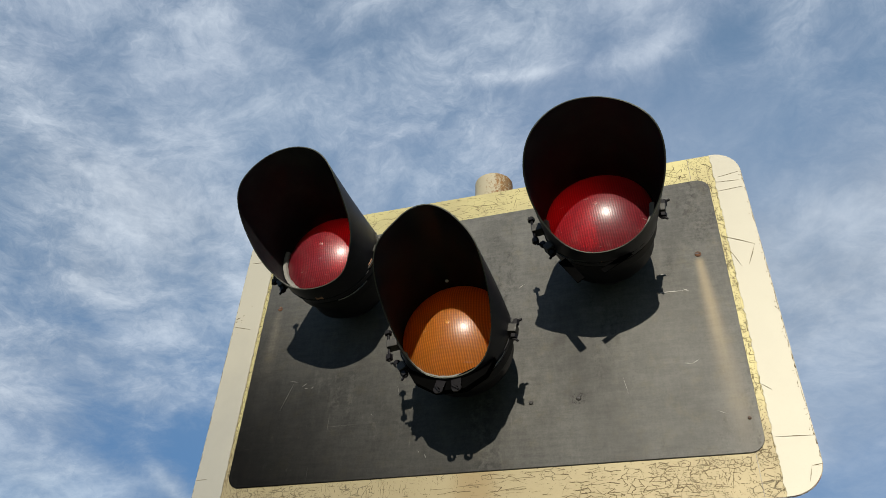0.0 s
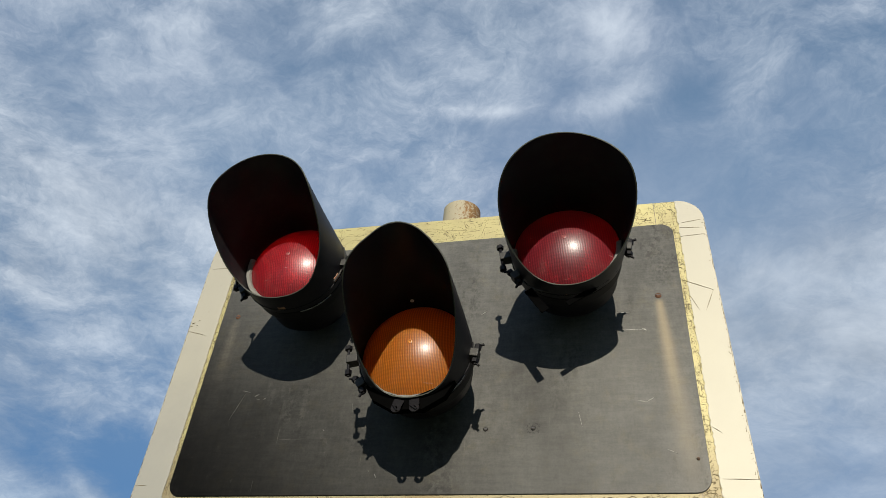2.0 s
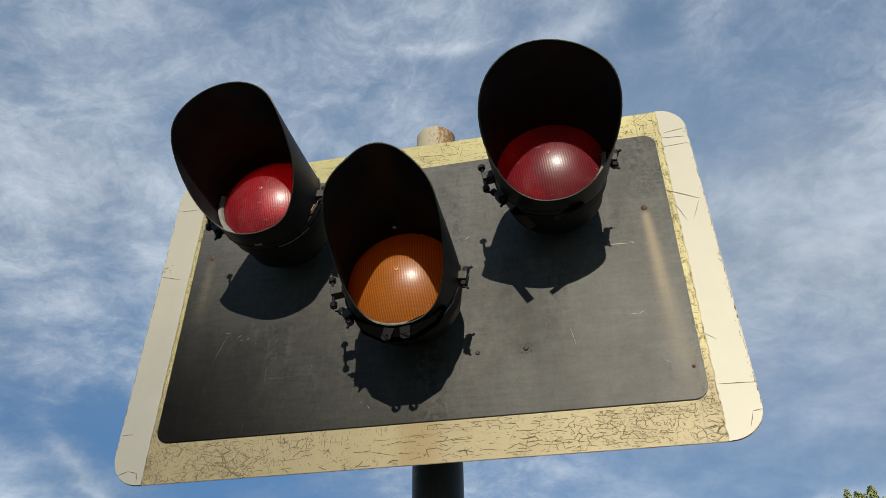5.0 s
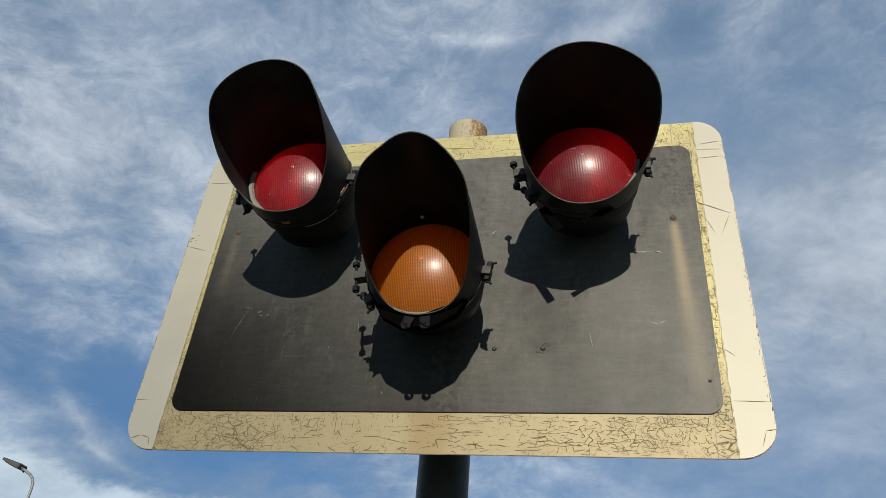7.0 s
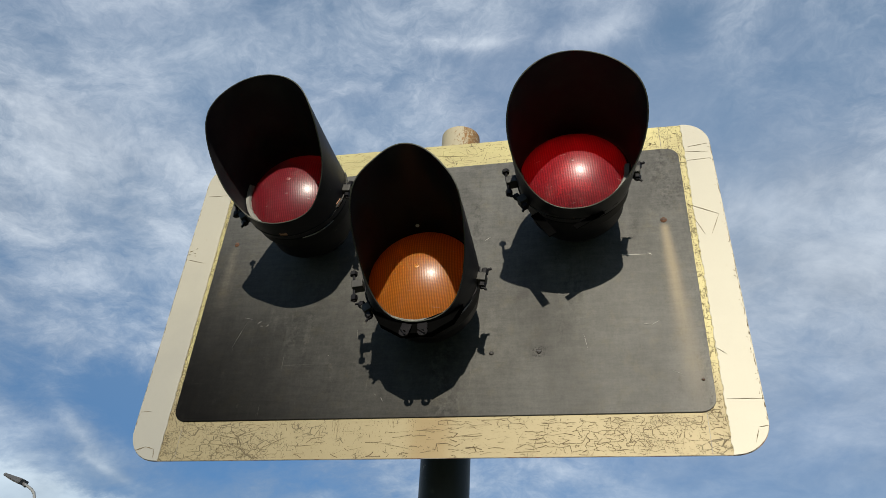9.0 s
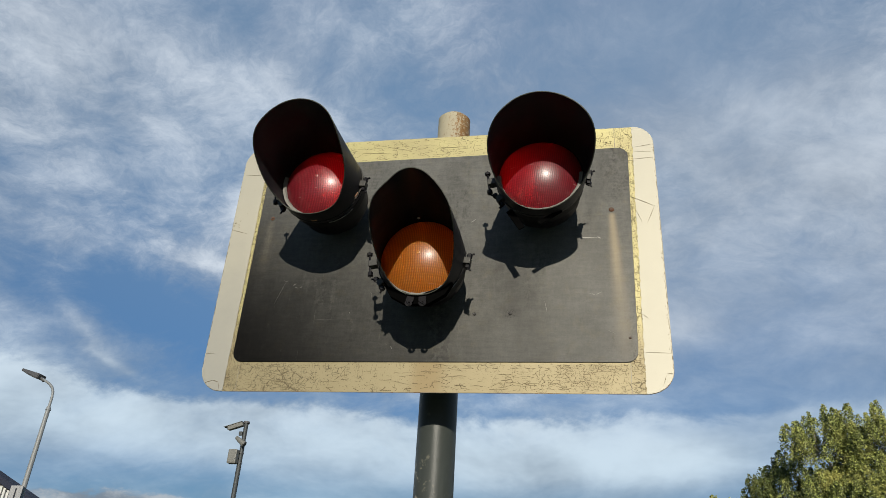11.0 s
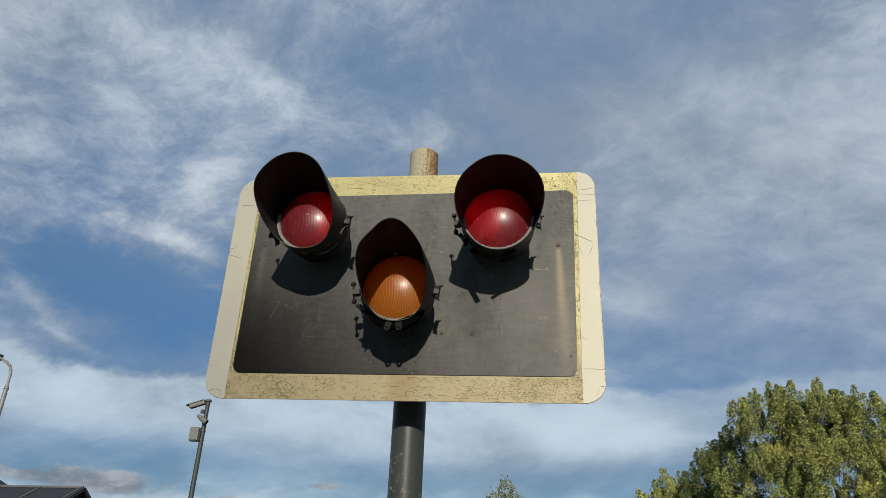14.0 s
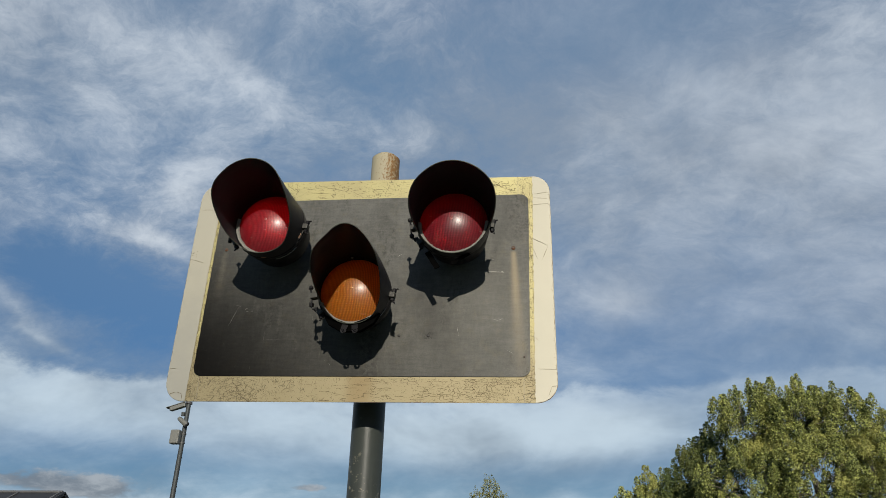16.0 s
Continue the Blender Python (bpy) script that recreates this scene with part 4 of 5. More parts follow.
def lamp_head(name_lens, c, apex, lens_mat, low, high, r1, droop, power, skew, wide, full, label, cheek, tilt, bent, seal=-0.03):
    """Housing on the board, gasket, ribbed lens, hood and clamps."""
    rim_s, sag = apex - 0.036, 0.051
    seat = apex - sag
    bm = lathe(bmesh.new(), [(0.050, 0.003), (0.058, 0.020), (0.088, 0.045), (0.104, 0.072), (0.107, rim_s - 0.070), (0.1155, rim_s - 0.062), (0.1155, rim_s - 0.040),
                             (0.110, rim_s - 0.036), (0.110, rim_s - 0.028), (0.1186, rim_s - 0.026), (0.1186, seat - 0.004), (0.109, seat - 0.004), (0.106, seat - 0.016),
                             (0.075, seat - 0.056), (0.030, seat - 0.078)], 56, (c[0], 0, c[1]))
    head = on_signal("lamp_housing", bm, HOUSING, label=label, smooth=True)
    bm = lathe(bmesh.new(), [(0.1120, seat - 0.0035), (0.1178, seat - 0.0035), (0.1178, seat + 0.010), (0.1155, seat + 0.017), (0.1085, seat + 0.016), (0.1055, seat + 0.010)], 96, (c[0], 0, c[1]), closed=True)
    # the seal has crumbled, and perished away along the top
    crumb = random.Random(round(c[0] * 1000))
    for v in bm.verts:
        v.co += Vector((crumb.uniform(-1, 1), crumb.uniform(-1.6, 1.0), crumb.uniform(-1, 1))) * 0.0008
    bmesh.ops.delete(bm, geom=[f for f in bm.faces if f.calc_center_median().z > c[1] + seal], context="FACES")
    on_signal("gasket", bm, GASKET, head, "crumbling grey gasket", True)
    bm = dome(bmesh.new(), c, 0.1135, seat, sag)
    on_signal(name_lens, bm, lens_mat, head, smooth=True)
    bm = lathe(bmesh.new(), [(0.104, seat - 0.010), (0.085, seat - 0.035), (0.055, seat - 0.060), (0.012, seat - 0.074), (0.010, seat - 0.072), (0.054, seat - 0.0575), (0.084, seat - 0.033), (0.1025, seat - 0.010)], 40, (c[0], 0, c[1]), closed=True)
    on_signal("reflector", bm, REFLECTOR, head, "dull dish reflector", True)
    bm = hood_mesh(c, rim_s - 0.030, low, high, 0.1200, r1, droop, power, skew, wide, full, cheek, tilt, bent)
    hood = on_signal("hood", bm, HOOD, head, "matt black sheet-metal hood cut back below", True)
    bm = hood_mesh(c, rim_s - 0.030, low + 0.0012, high + 0.0012, 0.1204, r1 + 0.0004, droop, power, skew, wide, full, cheek, tilt, bent)
    bm.verts.ensure_lookup_table()
    tips = {bm.verts[i * 11 + j] for i in range(144) for j in (10,)}
    bmesh.ops.delete(bm, geom=[f for f in bm.faces if not all(v in tips for v in f.verts)], context="FACES")
    bmesh.ops.solidify(bm, geom=bm.faces, thickness=0.0010)
    on_signal("worn_edge", bm, WORN, hood, "bare worn metal edge")
    return head, rim_s


R_C, L_C, C_C = (0.330, 2.583), (-0.299, 2.587), (0.012, 2.349)
right_head, right_rim = lamp_head("red_lens", R_C, 0.228, RED_LENS, 0.215, 0.437, 0.113, 0.108, 1.343, 0.091, 1.197, 1.402,
                                  "black lamp housing with a red lens and clamp straps", 0.001, -0.035, (-0.006, 0.007, 0.005), 0.0)
left_head, left_rim = lamp_head("red_lens", L_C, 0.236, RED_LENS, 0.234, 0.446, 0.121, 0.069, 1.783, -0.018, 1.029, 1.524,
                                "black lamp housing with a red lens and brown clip", 0.011, -0.011, (-0.001, 0.006, 0.013), 0.02)
mid_head, mid_rim = lamp_head("amber_lens", C_C, 0.216, AMBER_LENS, 0.191, 0.454, 0.103, -0.001, 1.85, 0.106, 0.83, 2.13,
                              "black lamp housing with an amber lens and eyelet clips", 0.0, -0.031, (-0.013, 0.013, 0.004), -0.04)

for head, c, rim, degs in ((right_head, R_C, right_rim, (98, 262, 236)), (left_head, L_C, left_rim, (96, 238, 258)), (mid_head, C_C, mid_rim, (98, 262, 234))):
    for deg in degs:
        clamp, bolt = wing_bolt(c, deg, rim - 0.004, head, deg > 250)
        on_signal("bolt", bolt, HOUSING, head, "dark bolt with hexagon nuts")


def hoop(name, head, c, r, s, deg0, deg1, thick, material, label, sag=0.0):
    """A bent wire or strap that follows the housing from one angle to another; sag lets its middle hang off."""
    bm = bmesh.new()
    n = 14
    pts = []
    for i in range(n + 1):
        f = i / n
        pts.append(around(c, radians(deg0 + (deg1 - deg0) * f), r + sag * math.sin(math.pi * f), s + sag * 0.6 * math.sin(math.pi * f)))
    tube(bm, pts, thick)
    on_signal(name, bm, material, head, label, True)


hoop("clamp_wire", left_head, L_C, 0.1195, left_rim - 0.034, 128, 166, 0.0013, STEEL, "bright steel clamp wire", 0.003)
hoop("clamp_wire", left_head, L_C, 0.1215, left_rim - 0.008, 70, 118, 0.0016, DULL, "tarnished clamp wire", 0.002)
hoop("clamp_wire", right_head, R_C, 0.1205, right_rim - 0.010, 196, 238, 0.0013, DULL, "tarnished clamp wire", 0.006)
hoop("clamp_wire", mid_head, C_C, 0.1200, mid_rim - 0.020, 118, 160, 0.0013, STEEL, "bright steel clamp wire", 0.003)
for head, c, rim in ((right_head, R_C, right_rim), (left_head, L_C, left_rim), (mid_head, C_C, mid_rim)):
    hoop("clamp_band", head, c, 0.1208, rim - 0.016, 82, 278, 0.0024, HOUSING, "black clamp band round the housing")

# moulded pips in the lenses
for head, c, s in ((right_head, R_C, 0.228), (left_head, L_C, 0.236), (mid_head, C_C, 0.216)):
    bm = lathe(bmesh.new(), [(0.0048, 0.0), (0.0048, 0.0012), (0.0030, 0.0018), (0.0022, 0.0008)], 20, (c[0] + (0.002 if head is mid_head else 0.0), -s + 0.0008, c[1] + (0.0 if head is left_head else -0.006)))
    on_signal("pip", bm, AMBER_PIP if head is mid_head else PIP, head, smooth=True)
# dangling clamp straps and clips
for a, b, w in (((0.247, -0.178, 2.480), (0.284, -0.184, 2.420), 0.0090), ((0.386, -0.178, 2.474), (0.328, -0.184, 2.434), 0.0060)):
    a, b = Vector(a), Vector(b)
    along = (b - a).normalized()
    across = Vector((0, 1, 0)).cross(along).normalized()
    m = Matrix((across, along.cross(across), along)).transposed().to_4x4()
    m.translation = (a + b) / 2
    bm = box(bmesh.new(), (-w, -0.0012, -(b - a).length / 2), (w, 0.0012, (b - a).length / 2), 0.0005, m)
    on_signal("loose_strap", bm, STRAP, right_head, "bent black clamp strap hanging loose")
for head, c, rim, deg, mat in ((right_head, R_C, right_rim, 178, COPPER), (left_head, L_C, left_rim, 183, COPPER), (left_head, L_C, left_rim, 112, COPPER)):
    at = around(c, radians(deg), 0.1185, rim - 0.010)
    m = Matrix.Translation(at) @ pose(0, 0, 0, 0, deg - 180, 0)
    bm = box(bmesh.new(), (-0.009, -0.008, -0.003), (0.009, 0.004, 0.002), 0.0012, m)
    on_signal("clip", bm, mat, head, "worn brown metal clip")
# outline widened to fill out the lamp's cast shadow on the panel
bm = bmesh.new()
sheet(bm, [(C_C[0] - 0.092, C_C[1] - 0.085), (C_C[0] - 0.072, C_C[1] - 0.117), (C_C[0] - 0.030, C_C[1] - 0.141), (C_C[0] + 0.034, C_C[1] - 0.141), (C_C[0] + 0.076, C_C[1] - 0.115), (C_C[0] + 0.094, C_C[1] - 0.082), (C_C[0], C_C[1] - 0.1192)], -(mid_rim + 0.006), -(mid_rim - 0.012))
on_signal("hinge_plate", bm, STRAP, mid_head, "black hinge plate below the lens")
for dx, lean in ((-0.017, 12), (0.020, -8)):
    at = Vector((C_C[0] + dx, -(mid_rim + 0.014), C_C[1] - 0.142))
    turn = Matrix.Translation(at) @ pose(0, 0, 0, -10, lean, 0)
    bm = lathe(bmesh.new(), [(0.0036, -0.0013), (0.0100, -0.0013), (0.0100, 0.0013), (0.0036, 0.0013)], 18, (0, 0, 0), closed=True)
    box(bm, (-0.010, -0.0012, 0.006), (0.010, 0.0012, 0.020), 0.0004)
    rod(bm, (-0.007, -0.003, 0.004), (0.005, -0.003, -0.007), 0.0020, n=6)
    bmesh.ops.transform(bm, matrix=turn, verts=bm.verts)
    on_signal("eyelet", bm, HOUSING, mid_head, "scuffed zinc eyelet lug")

# white disc painted in for the daylight through a small hole in the hood
bm = lathe(bmesh.new(), [(0.0042, 0.0), (0.0042, 0.002), (0.0025, 0.0032)], 14, (0, 0, 0))
bmesh.ops.transform(bm, matrix=pose(0.004, -0.205, C_C[1] + 0.104, 90, 0, 0), verts=bm.verts)
on_signal("hole_daylight", bm, HOLEWHITE, mid_head, "white disc painted in for daylight through a hole", True)
# added revolving drums stand in for the electric flash: one half of each drum glows, so the two red lenses flash by
# turns


def drum(head, c, s):
    hub = bmesh.new()
    lathe(hub, [(0.006, s - 0.02), (0.006, s - 0.004)], 12, (0, s, 0))
    spindle = part("stand_in_drum", hub, HOUSING, head, "added revolving drum with one glowing side, standing in for the electric flash")
    spindle.location = Vector((c[0], -s, c[1])) + OFF
    bm = bmesh.new()
    n, r, h = 20, 0.034, 0.036
    low = [bm.verts.new((r * math.sin(radians(-80 + 160 * i / n)), -r * math.cos(radians(-80 + 160 * i / n)), -h)) for i in range(n + 1)]
    top = [bm.verts.new((v.co.x, v.co.y, h)) for v in low]
    for i in range(n):
        bm.faces.new((low[i], low[i + 1], top[i + 1], top[i]))
    glow = part("lit_strip", bm, GLOW, spindle, "glowing lit strip")
    bm = bmesh.new()
    low = [bm.verts.new((r * math.sin(radians(82 + 196 * i / n)), -r * math.cos(radians(82 + 196 * i / n)), -h)) for i in range(n + 1)]
    top = [bm.verts.new((v.co.x, v.co.y, h)) for v in low]
    for i in range(n):
        bm.faces.new((low[i], low[i + 1], top[i + 1], top[i]))
    for ring in (low, top):
        bm.faces.new(ring)
    part("dark_strip", bm, HOUSING, spindle, "dark back of the drum")
    return spindle


right_drum = drum(right_head, R_C, right_rim - 0.056)
left_drum = drum(left_head, L_C, left_rim - 0.056)

# ---- street things ----


def cctv_mast():
    root = new("cctv_mast")
    root.matrix_world = pose(-9.66, 18.0, 0)
    tagged(root, "tall grey steel mast with two security cameras and a cabinet", "camera mast")
    part("pole", rod(bmesh.new(), (0, 0, -0.1), (0, 0, 7.06), 0.085, 0.062, 20), GALV, root, smooth=True)
    part("cap", rod(bmesh.new(), (0, 0, 7.061), (0, 0, 7.12), 0.10, 0.09, 16), DARKGREY, root)
    m = pose(-0.33, -0.10, 6.93, 0, -17, 0)
    bm = box(bmesh.new(), (-0.16, -0.075, -0.055), (0.30, 0.075, 0.060), 0.02, m)
    top_cam = part("bullet_camera", bm, GREYPAINT, root, "pale grey camera housing aimed downward")
    part("sunshield", box(bmesh.new(), (-0.27, -0.09, 0.063), (0.30, 0.09, 0.078), 0.006, m), GREYPAINT, top_cam)
    part("front_glass", box(bmesh.new(), (-0.175, -0.058, -0.04), (-0.162, 0.058, 0.045), 0.0, m), SIGNBLACK, top_cam)
    part("bracket", box(bmesh.new(), (-0.16, -0.06, 6.70), (-0.06, 0.0, 6.82), 0.012), GALV, root)
    horn = rod(bmesh.new(), (-0.15, -0.17, 6.61), (-0.10, -0.17, 6.575), 0.050, 0.062, 16)
    rod(horn, (-0.10, -0.17, 6.575), (0.13, -0.17, 6.41), 0.062, 0.088, 16)
    dome_cam = part("horn_camera", horn, GREYPAINT, root, "rounded grey camera aimed downward on a short bracket", True)
    part("lens_window", rod(bmesh.new(), (0.131, -0.17, 6.409), (0.142, -0.17, 6.401), 0.078, 0.076, 16), DARKGREY, dome_cam)
    part("arm", box(bmesh.new(), (-0.03, -0.16, 6.47), (0.03, -0.05, 6.53), 0.006), GALV, dome_cam)
    cab = part("cabinet", box(bmesh.new(), (-0.27, -0.28, 5.86), (-0.005, -0.075, 6.26), 0.035), GREYPAINT, root, "pale grey equipment cabinet")
    part("cabinet_door", box(bmesh.new(), (-0.245, -0.290, 5.89), (-0.03, -0.281, 6.23), 0.004), GREYPAINT, cab)
    for z in (5.93, 6.19):
        part("band", rod(bmesh.new(), (0, 0, z - 0.012), (0, 0, z + 0.012), 0.080, 0.080, 16), DARKGREY, root)


def lamp_column():
    root = new("lamp_column")
    root.matrix_world = pose(-13.93, 15.0, 0)
    tagged(root, "pale grey lamp column with a swept arm and flat lantern", "street lamp")
    part("lower_shaft", rod(bmesh.new(), (0, 0, -0.1), (0, 0, 6.60), 0.085, 0.056, 20), LAMPGREY, root, smooth=True)
    part("collar", rod(bmesh.new(), (0, 0, 6.601), (0, 0, 6.70), 0.070, 0.050, 20), LAMPGREY, root, smooth=True)
    pts = [Vector((0.0, 0, 6.70)), Vector((0.0, 0, 6.95)), Vector((-0.02, 0, 7.10)), Vector((-0.09, 0, 7.23)), Vector((-0.20, 0, 7.33)), Vector((-0.40, 0, 7.44)), Vector((-0.55, 0, 7.50))]
    bm = bmesh.new()
    for a, b in zip(pts, pts[1:]):
        rod(bm, a - (b - a).normalized() * 0.008, b, 0.036, 0.034, 14)
    part("arm", bm, LAMPGREY, root, smooth=True)
    m = pose(-0.80, 0, 7.60, 0, 22, 0)
    bm = box(bmesh.new(), (-0.36, -0.16, -0.050), (0.30, 0.16, 0.10), 0.0)
    for v in bm.verts:
        # flat nose, deeper body at the arm
        if v.co.x < 0:
            v.co.y *= 0.75
            v.co.z = 0.030 if v.co.z > 0 else -0.045
    bmesh.ops.bevel(bm, geom=bm.edges[:], offset=0.018, segments=3, affect="EDGES")
    rod(bm, (0.27, 0, 0.02), (0.42, 0, -0.03), 0.045, 0.040, 12)
    bmesh.ops.transform(bm, matrix=m, verts=bm.verts)
    lantern = part("lantern", bm, DARKGREY, root, "dark flat lantern head", True)
    bm = bmesh.new()
    bmesh.ops.create_uvsphere(bm, u_segments=20, v_segments=8, radius=1.0)
    for v in bm.verts:
        v.co = Vector((v.co.x * 0.27 - 0.05, v.co.y * 0.12, v.co.z * 0.02 - 0.046))
    bmesh.ops.transform(bm, matrix=m, verts=bm.verts)
    part("lantern_glass", bm, GLASSY, lantern, smooth=True)
    plate = part("sign_plate", box(bmesh.new(), (-0.26, -0.135, 4.20), (0.09, -0.115, 4.62), 0.006), SIGNGREY, root, "white sign plate with a black figure one")
    text = bpy.data.curves.new("figure", "FONT")
    text.body, text.size, text.extrude, text.align_x = "1", 0.42, 0.003, "CENTER"
    fig = new("figure", text)
    fig.data.materials.append(SIGNBLACK)
    fig.parent = plate
    fig.matrix_basis = pose(-0.085, -0.140, 4.27, 90, 0, 0)


def station_building():
    root = new("low_building")
    root.matrix_world = pose(-18.35, 26.0, 0, 0, 0, 0)
    tagged(root, "low tan building with a dark seamed metal roof", "building")
    # the ridge runs along x; the gable faces +x
    w, half, eave, ridge = 14.0, 3.4, 3.95, 5.74
    bm = bmesh.new()
    prof = [(-half + 0.3, 0.0), (half - 0.3, 0.0), (half - 0.3, eave), (0.0, ridge - 0.20), (-half + 0.3, eave)]
    a = [bm.verts.new((-0.45, y, z)) for y, z in prof]
    b = [bm.verts.new((-w, y, z)) for y, z in prof]
    bm.faces.new(a), bm.faces.new(b[::-1])
    for i in range(5):
        bm.faces.new((a[i], b[i], b[(i + 1) % 5], a[(i + 1) % 5]))
    bmesh.ops.recalc_face_normals(bm, faces=bm.faces)
    part("wall", bm, WALLTAN, root, "tan rendered gable wall")
    for sign in (-1, 1):
        bm = bmesh.new()
        lo, hi = Vector((0, sign * (half + 0.1), eave - 0.22)), Vector((0, 0, ridge))
        nrm = Vector((0, sign * (ridge - eave), half)).normalized() * 0.10
        vs = [bm.verts.new(p) for p in (lo, hi, hi - Vector((0, 0, 0.12)), lo - nrm)]
        vs2 = [bm.verts.new(v.co + Vector((-w - 0.3, 0, 0))) for v in vs]
        bm.faces.new(vs), bm.faces.new(vs2[::-1])
        for i in range(4):
            bm.faces.new((vs[i], vs2[i], vs2[(i + 1) % 4], vs[(i + 1) % 4]))
        bmesh.ops.recalc_face_normals(bm, faces=bm.faces)
        roof = part("roof", bm, ROOF, root, "dark standing-seam roof")
        for x in [-0.06 - 1.78 * i for i in range(8)]:
            bm = rod(bmesh.new(), (x, lo.y, lo.z + 0.03), (x, hi.y, hi.z + 0.03), 0.035, n=6)
            part("seam", bm, ROOFTRIM, roof)
    part("ridge_cap", rod(bmesh.new(), (0.02, 0, ridge + 0.02), (-w - 0.3, 0, ridge + 0.02), 0.05, n=8), ROOFTRIM, root)
    bm = bmesh.new()
    for sign in (-1, 1):
        lo, hi = Vector((0.03, sign * (half + 0.1), eave - 0.25)), Vector((0.03, 0, ridge))
        m = Matrix.Translation((lo + hi) / 2) @ (hi - lo).to_track_quat("Z", "X").to_matrix().to_4x4()
        box(bm, (-0.10, -0.10, -(hi - lo).length / 2), (0.02, 0.10, (hi - lo).length / 2), 0.0, m)
    part("verge", bm, ROOF, root)


def shed():
    root = new("clad_shed")
    root.matrix_world = pose(-33.5, 40.0, 0)
    tagged(root, "large shed with pale upright slats and navy roof edge", "building")
    # verge falls from left to right
    x0, z0, x1, z1 = -18.0, 16.1, 4.0, 5.8
    slope = (z1 - z0) / (x1 - x0)
    bm = bmesh.new()
    prof = [(x0, 0.0), (x1, 0.0), (x1, z1 - 0.05), (x0, z0 - 0.05)]
    front = [bm.verts.new((px, 0.12, pz)) for px, pz in prof]
    back = [bm.verts.new((px, 1.0, pz)) for px, pz in prof]
    bm.faces.new(front), bm.faces.new(back[::-1])
    for i in range(4):
        bm.faces.new((front[i], back[i], back[(i + 1) % 4], front[(i + 1) % 4]))
    bmesh.ops.recalc_face_normals(bm, faces=bm.faces)
    # the backing's dark colour puts in the shade between the slats
    wall = part("wall", bm, SHADEBACK, root, "backing painted dark as the shade between pale slats")
    x = x0 + 0.05
    while x < x1 - 0.2:
        top = z0 + slope * (x + 0.16 - x0) - 0.05
        part("slat", box(bmesh.new(), (x, -0.02, 0.0), (x + 0.16, 0.11, top), 0.0), CLAD, wall)
        x += 0.29
    a, b = Vector((x0, -0.15, z0)), Vector((x1 + 0.6, -0.15, z1 + slope * 0.6))
    m = Matrix.Translation((a + b) / 2) @ (b - a).to_track_quat("X", "Z").to_matrix().to_4x4()
    part("verge", box(bmesh.new(), (-(b - a).length / 2, -0.12, 0.02), ((b - a).length / 2, 1.2, 0.36), 0.0, m), NAVY, root, "navy blue roof verge")


cctv_mast()
lamp_column()
station_building()
shed()

# ---- trees ----


def leaf_cloud(points, size, rnd):
    """Small folded leaves at the points given, as one mesh."""
    k = len(points)
    d = rnd.normal(size=(k, 3))
    d /= np.linalg.norm(d, axis=1)[:, None]
    e = np.cross(d, rnd.normal(size=(k, 3)))
    e /= np.linalg.norm(e, axis=1)[:, None]
    s = size * rnd.uniform(0.6, 1.3, (k, 1))
    co = np.stack([points - d * s * 0.6, points + e * s * 0.42, points + d * s * 0.7, points - e * s * 0.42], 1).reshape(-1, 3)
    faces = np.arange(4 * k).reshape(-1, 4)
    me = bpy.data.meshes.new("leaves")
    me.from_pydata(co.tolist(), [], faces.tolist())
    return me


def tree(base, height, lobes, leaves, size, leaf_mat, label, seed, trunk_r, clump=0.9):
    """Trunk, limbs to each lobe, twigs and clumps of leaves within the lobes."""
    rnd = np.random.default_rng(seed)
    root = new("tree")
    root.matrix_world = pose(*base)
    tagged(root, label, "tree", "trees beyond the crossing")
    fork = Vector((0, 0, height * 0.28))
    part("trunk", rod(bmesh.new(), (0, 0, -0.2), fork, trunk_r, trunk_r * 0.72, 14), BARK, root, smooth=True)
    limbs = bmesh.new()
    clumps = []
    for x, y, z, rx, ry, rz in lobes:
        c = Vector((x, y, z))
        mid = fork.lerp(c, 0.5) + Vector((0, 0, height * 0.05))
        limb = rod(bmesh.new(), fork - Vector((0, 0, 0.2)), mid, trunk_r * 0.45, trunk_r * 0.28, 8)
        part("limb", rod(limb, mid, c, trunk_r * 0.28, trunk_r * 0.14, 8), BARK, root, smooth=True)
        for _ in range(int(30 + 17 * rx * rz)):
            v = rnd.normal(size=3)
            v *= rnd.uniform(0.35, 1.02) ** 0.6 / np.linalg.norm(v)
            q = np.array((x + v[0] * rx, y + v[1] * ry, z + v[2] * rz))
            clumps.append(q)
            if rnd.random() < 0.5:
                rod(limbs, c.lerp(Vector(q), rnd.uniform(0.25, 0.6)) + Vector((0, 0, -0.25)), Vector(q), trunk_r * 0.045, trunk_r * 0.02, 5)
    tagged(part("twig_mass", limbs, BARK, root, smooth=True), kind="stuff")
    clumps = np.array(clumps)
    pick = rnd.integers(0, len(clumps), leaves)
    # shoots are upright, so each clump is taller than wide
    rise = rnd.uniform(-1.0, 1.0, leaves)
    round_ = rnd.uniform(0.0, 2 * np.pi, leaves)
    reach = (0.09 + 0.34 * (1 - rise) / 2) * np.sqrt(rnd.uniform(0.0, 1.0, leaves))
    off = np.stack([reach * np.cos(round_), reach * np.sin(round_), rise * 0.48], 1) * clump
    me = leaf_cloud(clumps[pick] + off, size, rnd)
    me.materials.append(leaf_mat)
    crown = new("crown", me)
    crown.parent = root
    tagged(crown, kind="stuff")


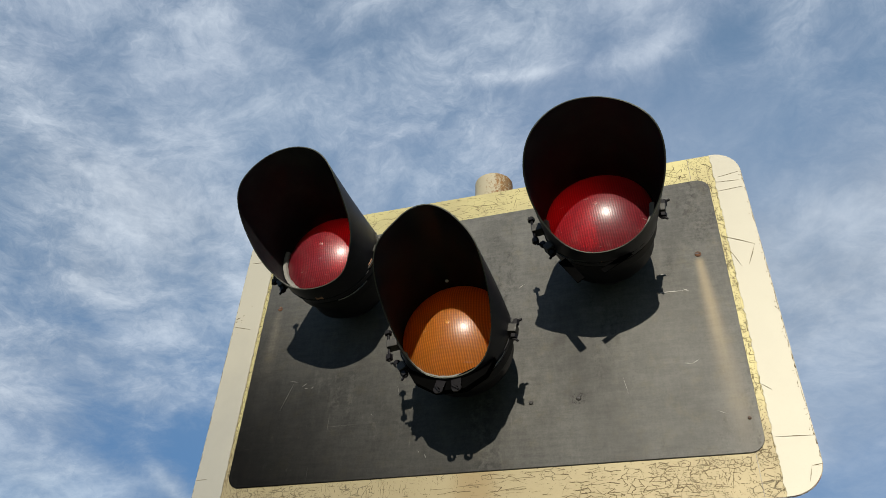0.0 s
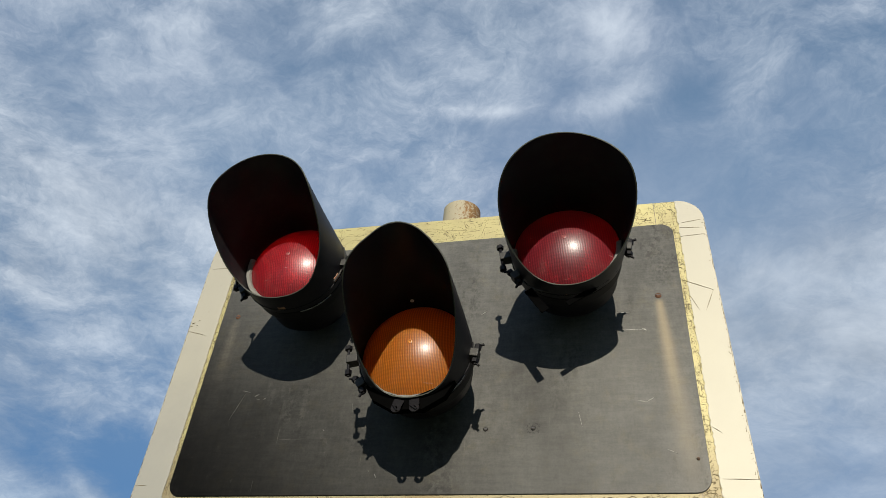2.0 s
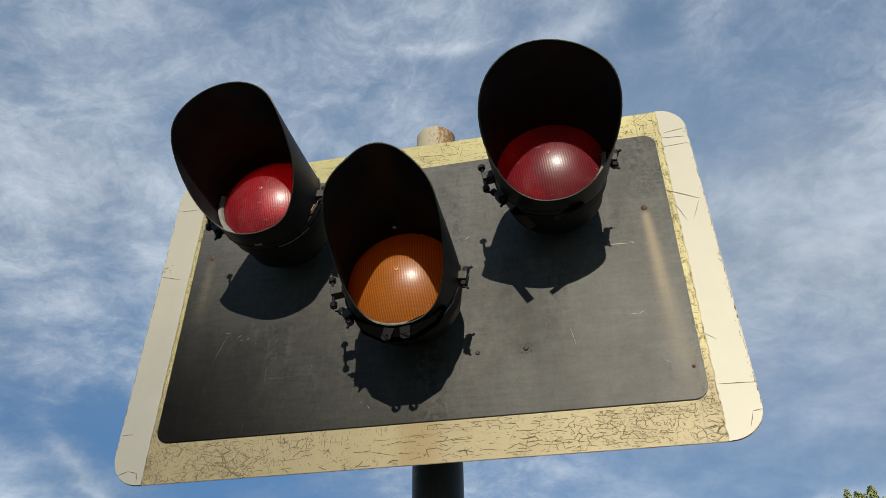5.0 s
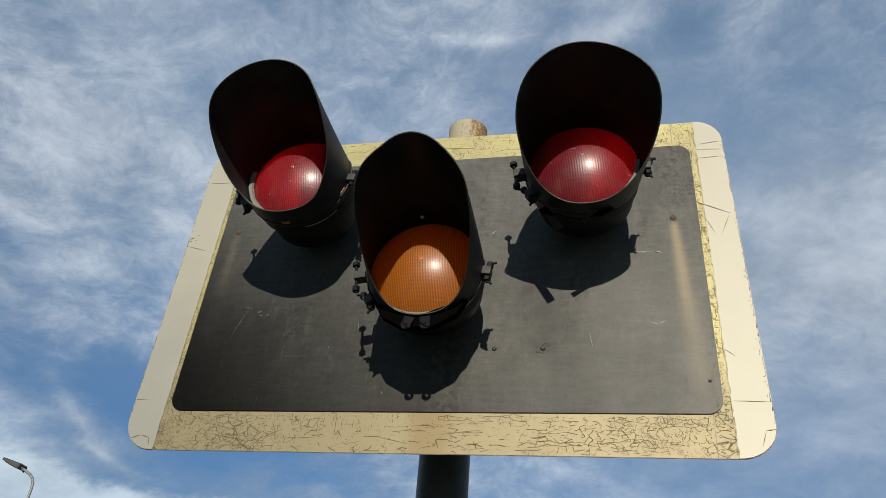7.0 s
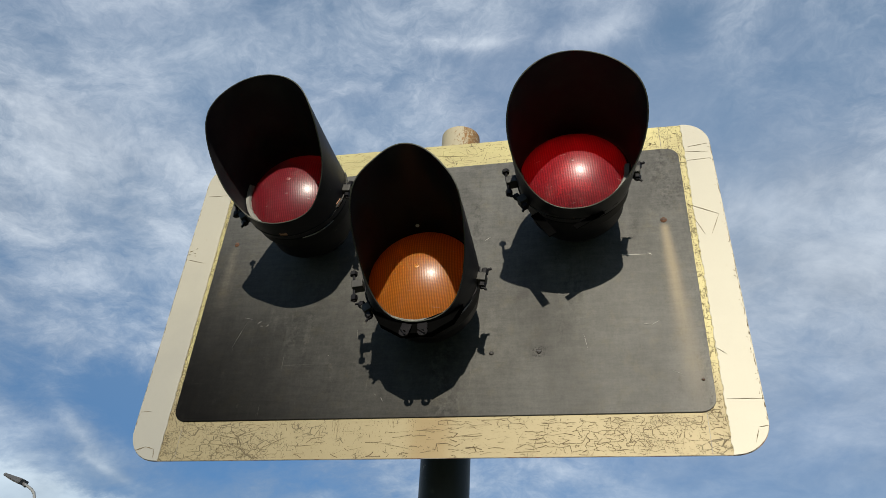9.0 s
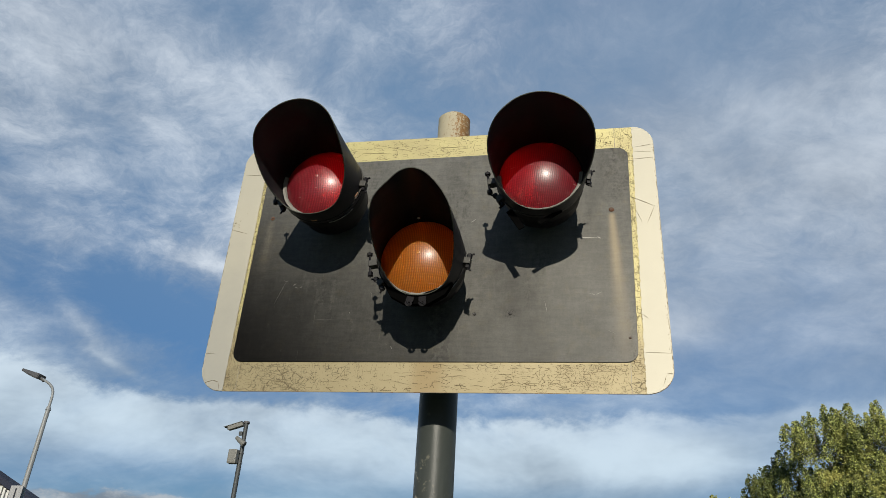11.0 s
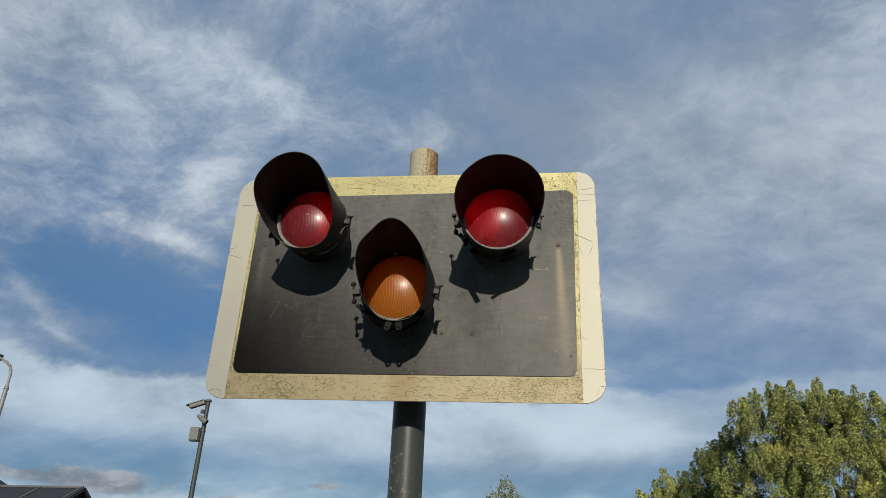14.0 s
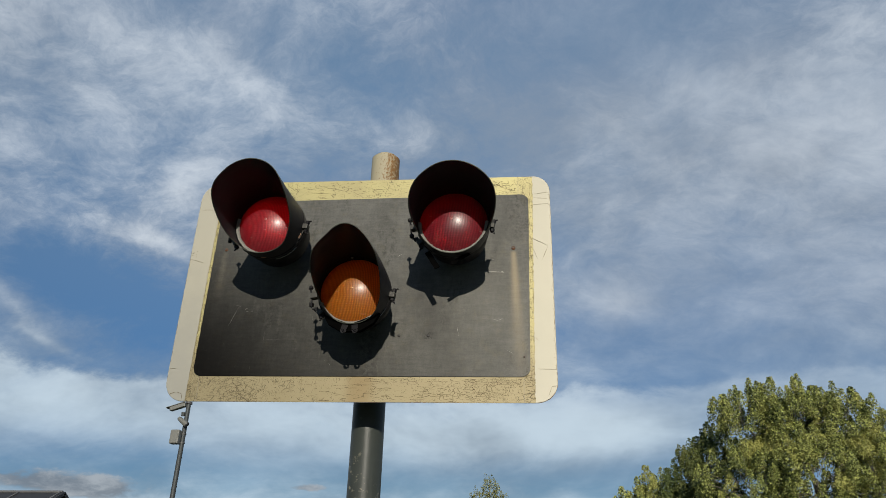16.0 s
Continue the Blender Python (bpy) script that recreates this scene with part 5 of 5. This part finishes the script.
tree((15.5, 40.5, 0), 14.3, [(-3.5, 0, 11.6, 2.1, 2.4, 2.3), (-1.2, -0.6, 11.6, 2.4, 2.6, 2.3), (1.2, -0.3, 11.8, 2.2, 2.4, 2.1), (3.6, 0.3, 10.2, 2.3, 2.4, 2.2),
     (-4.2, -0.8, 8.2, 2.6, 2.6, 2.4), (-1.0, -1.8, 8.4, 3.0, 2.6, 2.8), (2.4, -1.6, 8.2, 3.0, 2.6, 2.6), (5.0, 0, 7.4, 2.4, 2.4, 2.6), (-3.0, -1, 5.0, 3.2, 2.8, 2.4), (2.0, -1, 5.0, 3.6, 2.8, 2.4)],
     400000, 0.076, LEAF, "broad green tree with dense sunlit leaves turning yellow", 3, 0.42)
tree((9.6, 43.0, 0), 12.6, [(0.7, 0, 9.9, 1.6, 1.8, 2.0), (-0.6, 0, 9.0, 1.3, 1.6, 1.7), (0.8, 0, 7.4, 2.0, 2.0, 2.4), (-0.9, 0, 7.0, 1.9, 2.0, 2.2), (-0.3, 0, 4.0, 2.4, 2.2, 2.2)],
     80000, 0.085, LEAF_DARK, "smaller dark green tree beside the broad one", 4, 0.24)
tree((6.6, 45.0, 0), 10.2, [(0.9, 0, 8.6, 1.5, 1.6, 1.6), (-0.5, 0, 7.4, 1.6, 1.8, 1.6), (1.3, 0, 6.4, 1.9, 1.8, 2.0), (0, 0, 3.2, 2.2, 2.0, 1.8)],
     60000, 0.085, LEAF, "low rounded green tree", 5, 0.2)
tree((-4.5, 70.0, 0), 14.5, [(0.1, 0, 12.7, 0.9, 0.8, 1.3), (-1.0, 0, 11.2, 1.0, 0.9, 1.5), (0.9, 0, 11.2, 1.1, 0.9, 1.5), (0, 0, 8.8, 1.9, 1.6, 1.8), (0, 0, 6.0, 2.0, 1.8, 2.0)],
     9000, 0.10, LEAF_PALE, "slender pale green tree far off", 6, 0.2, 0.75)
tree((-21.4, 80.0, 0), 12.7, [(0.0, 0, 11.3, 0.9, 0.9, 1.1), (0.2, 0, 9.4, 1.5, 1.4, 1.6), (0, 0, 7.0, 2.0, 1.8, 2.0)],
     3500, 0.20, LEAF, "slender green tree far off", 7, 0.2, 0.75)


def motions():
    """The two added drums turn once in each flash, half a turn apart."""
    period = 0.7345
    steps = 110
    for ob, phase in ((right_drum, 0.19), (left_drum, 0.19 + period / 2)):
        base = ob.location.copy()
        walk(ob, [(16.0 * i / steps, Matrix.Translation(base) @ pose(0, 0, 0, 0, 0, 360 * (16.0 * i / steps - phase) / period)) for i in range(steps + 1)])


motions()
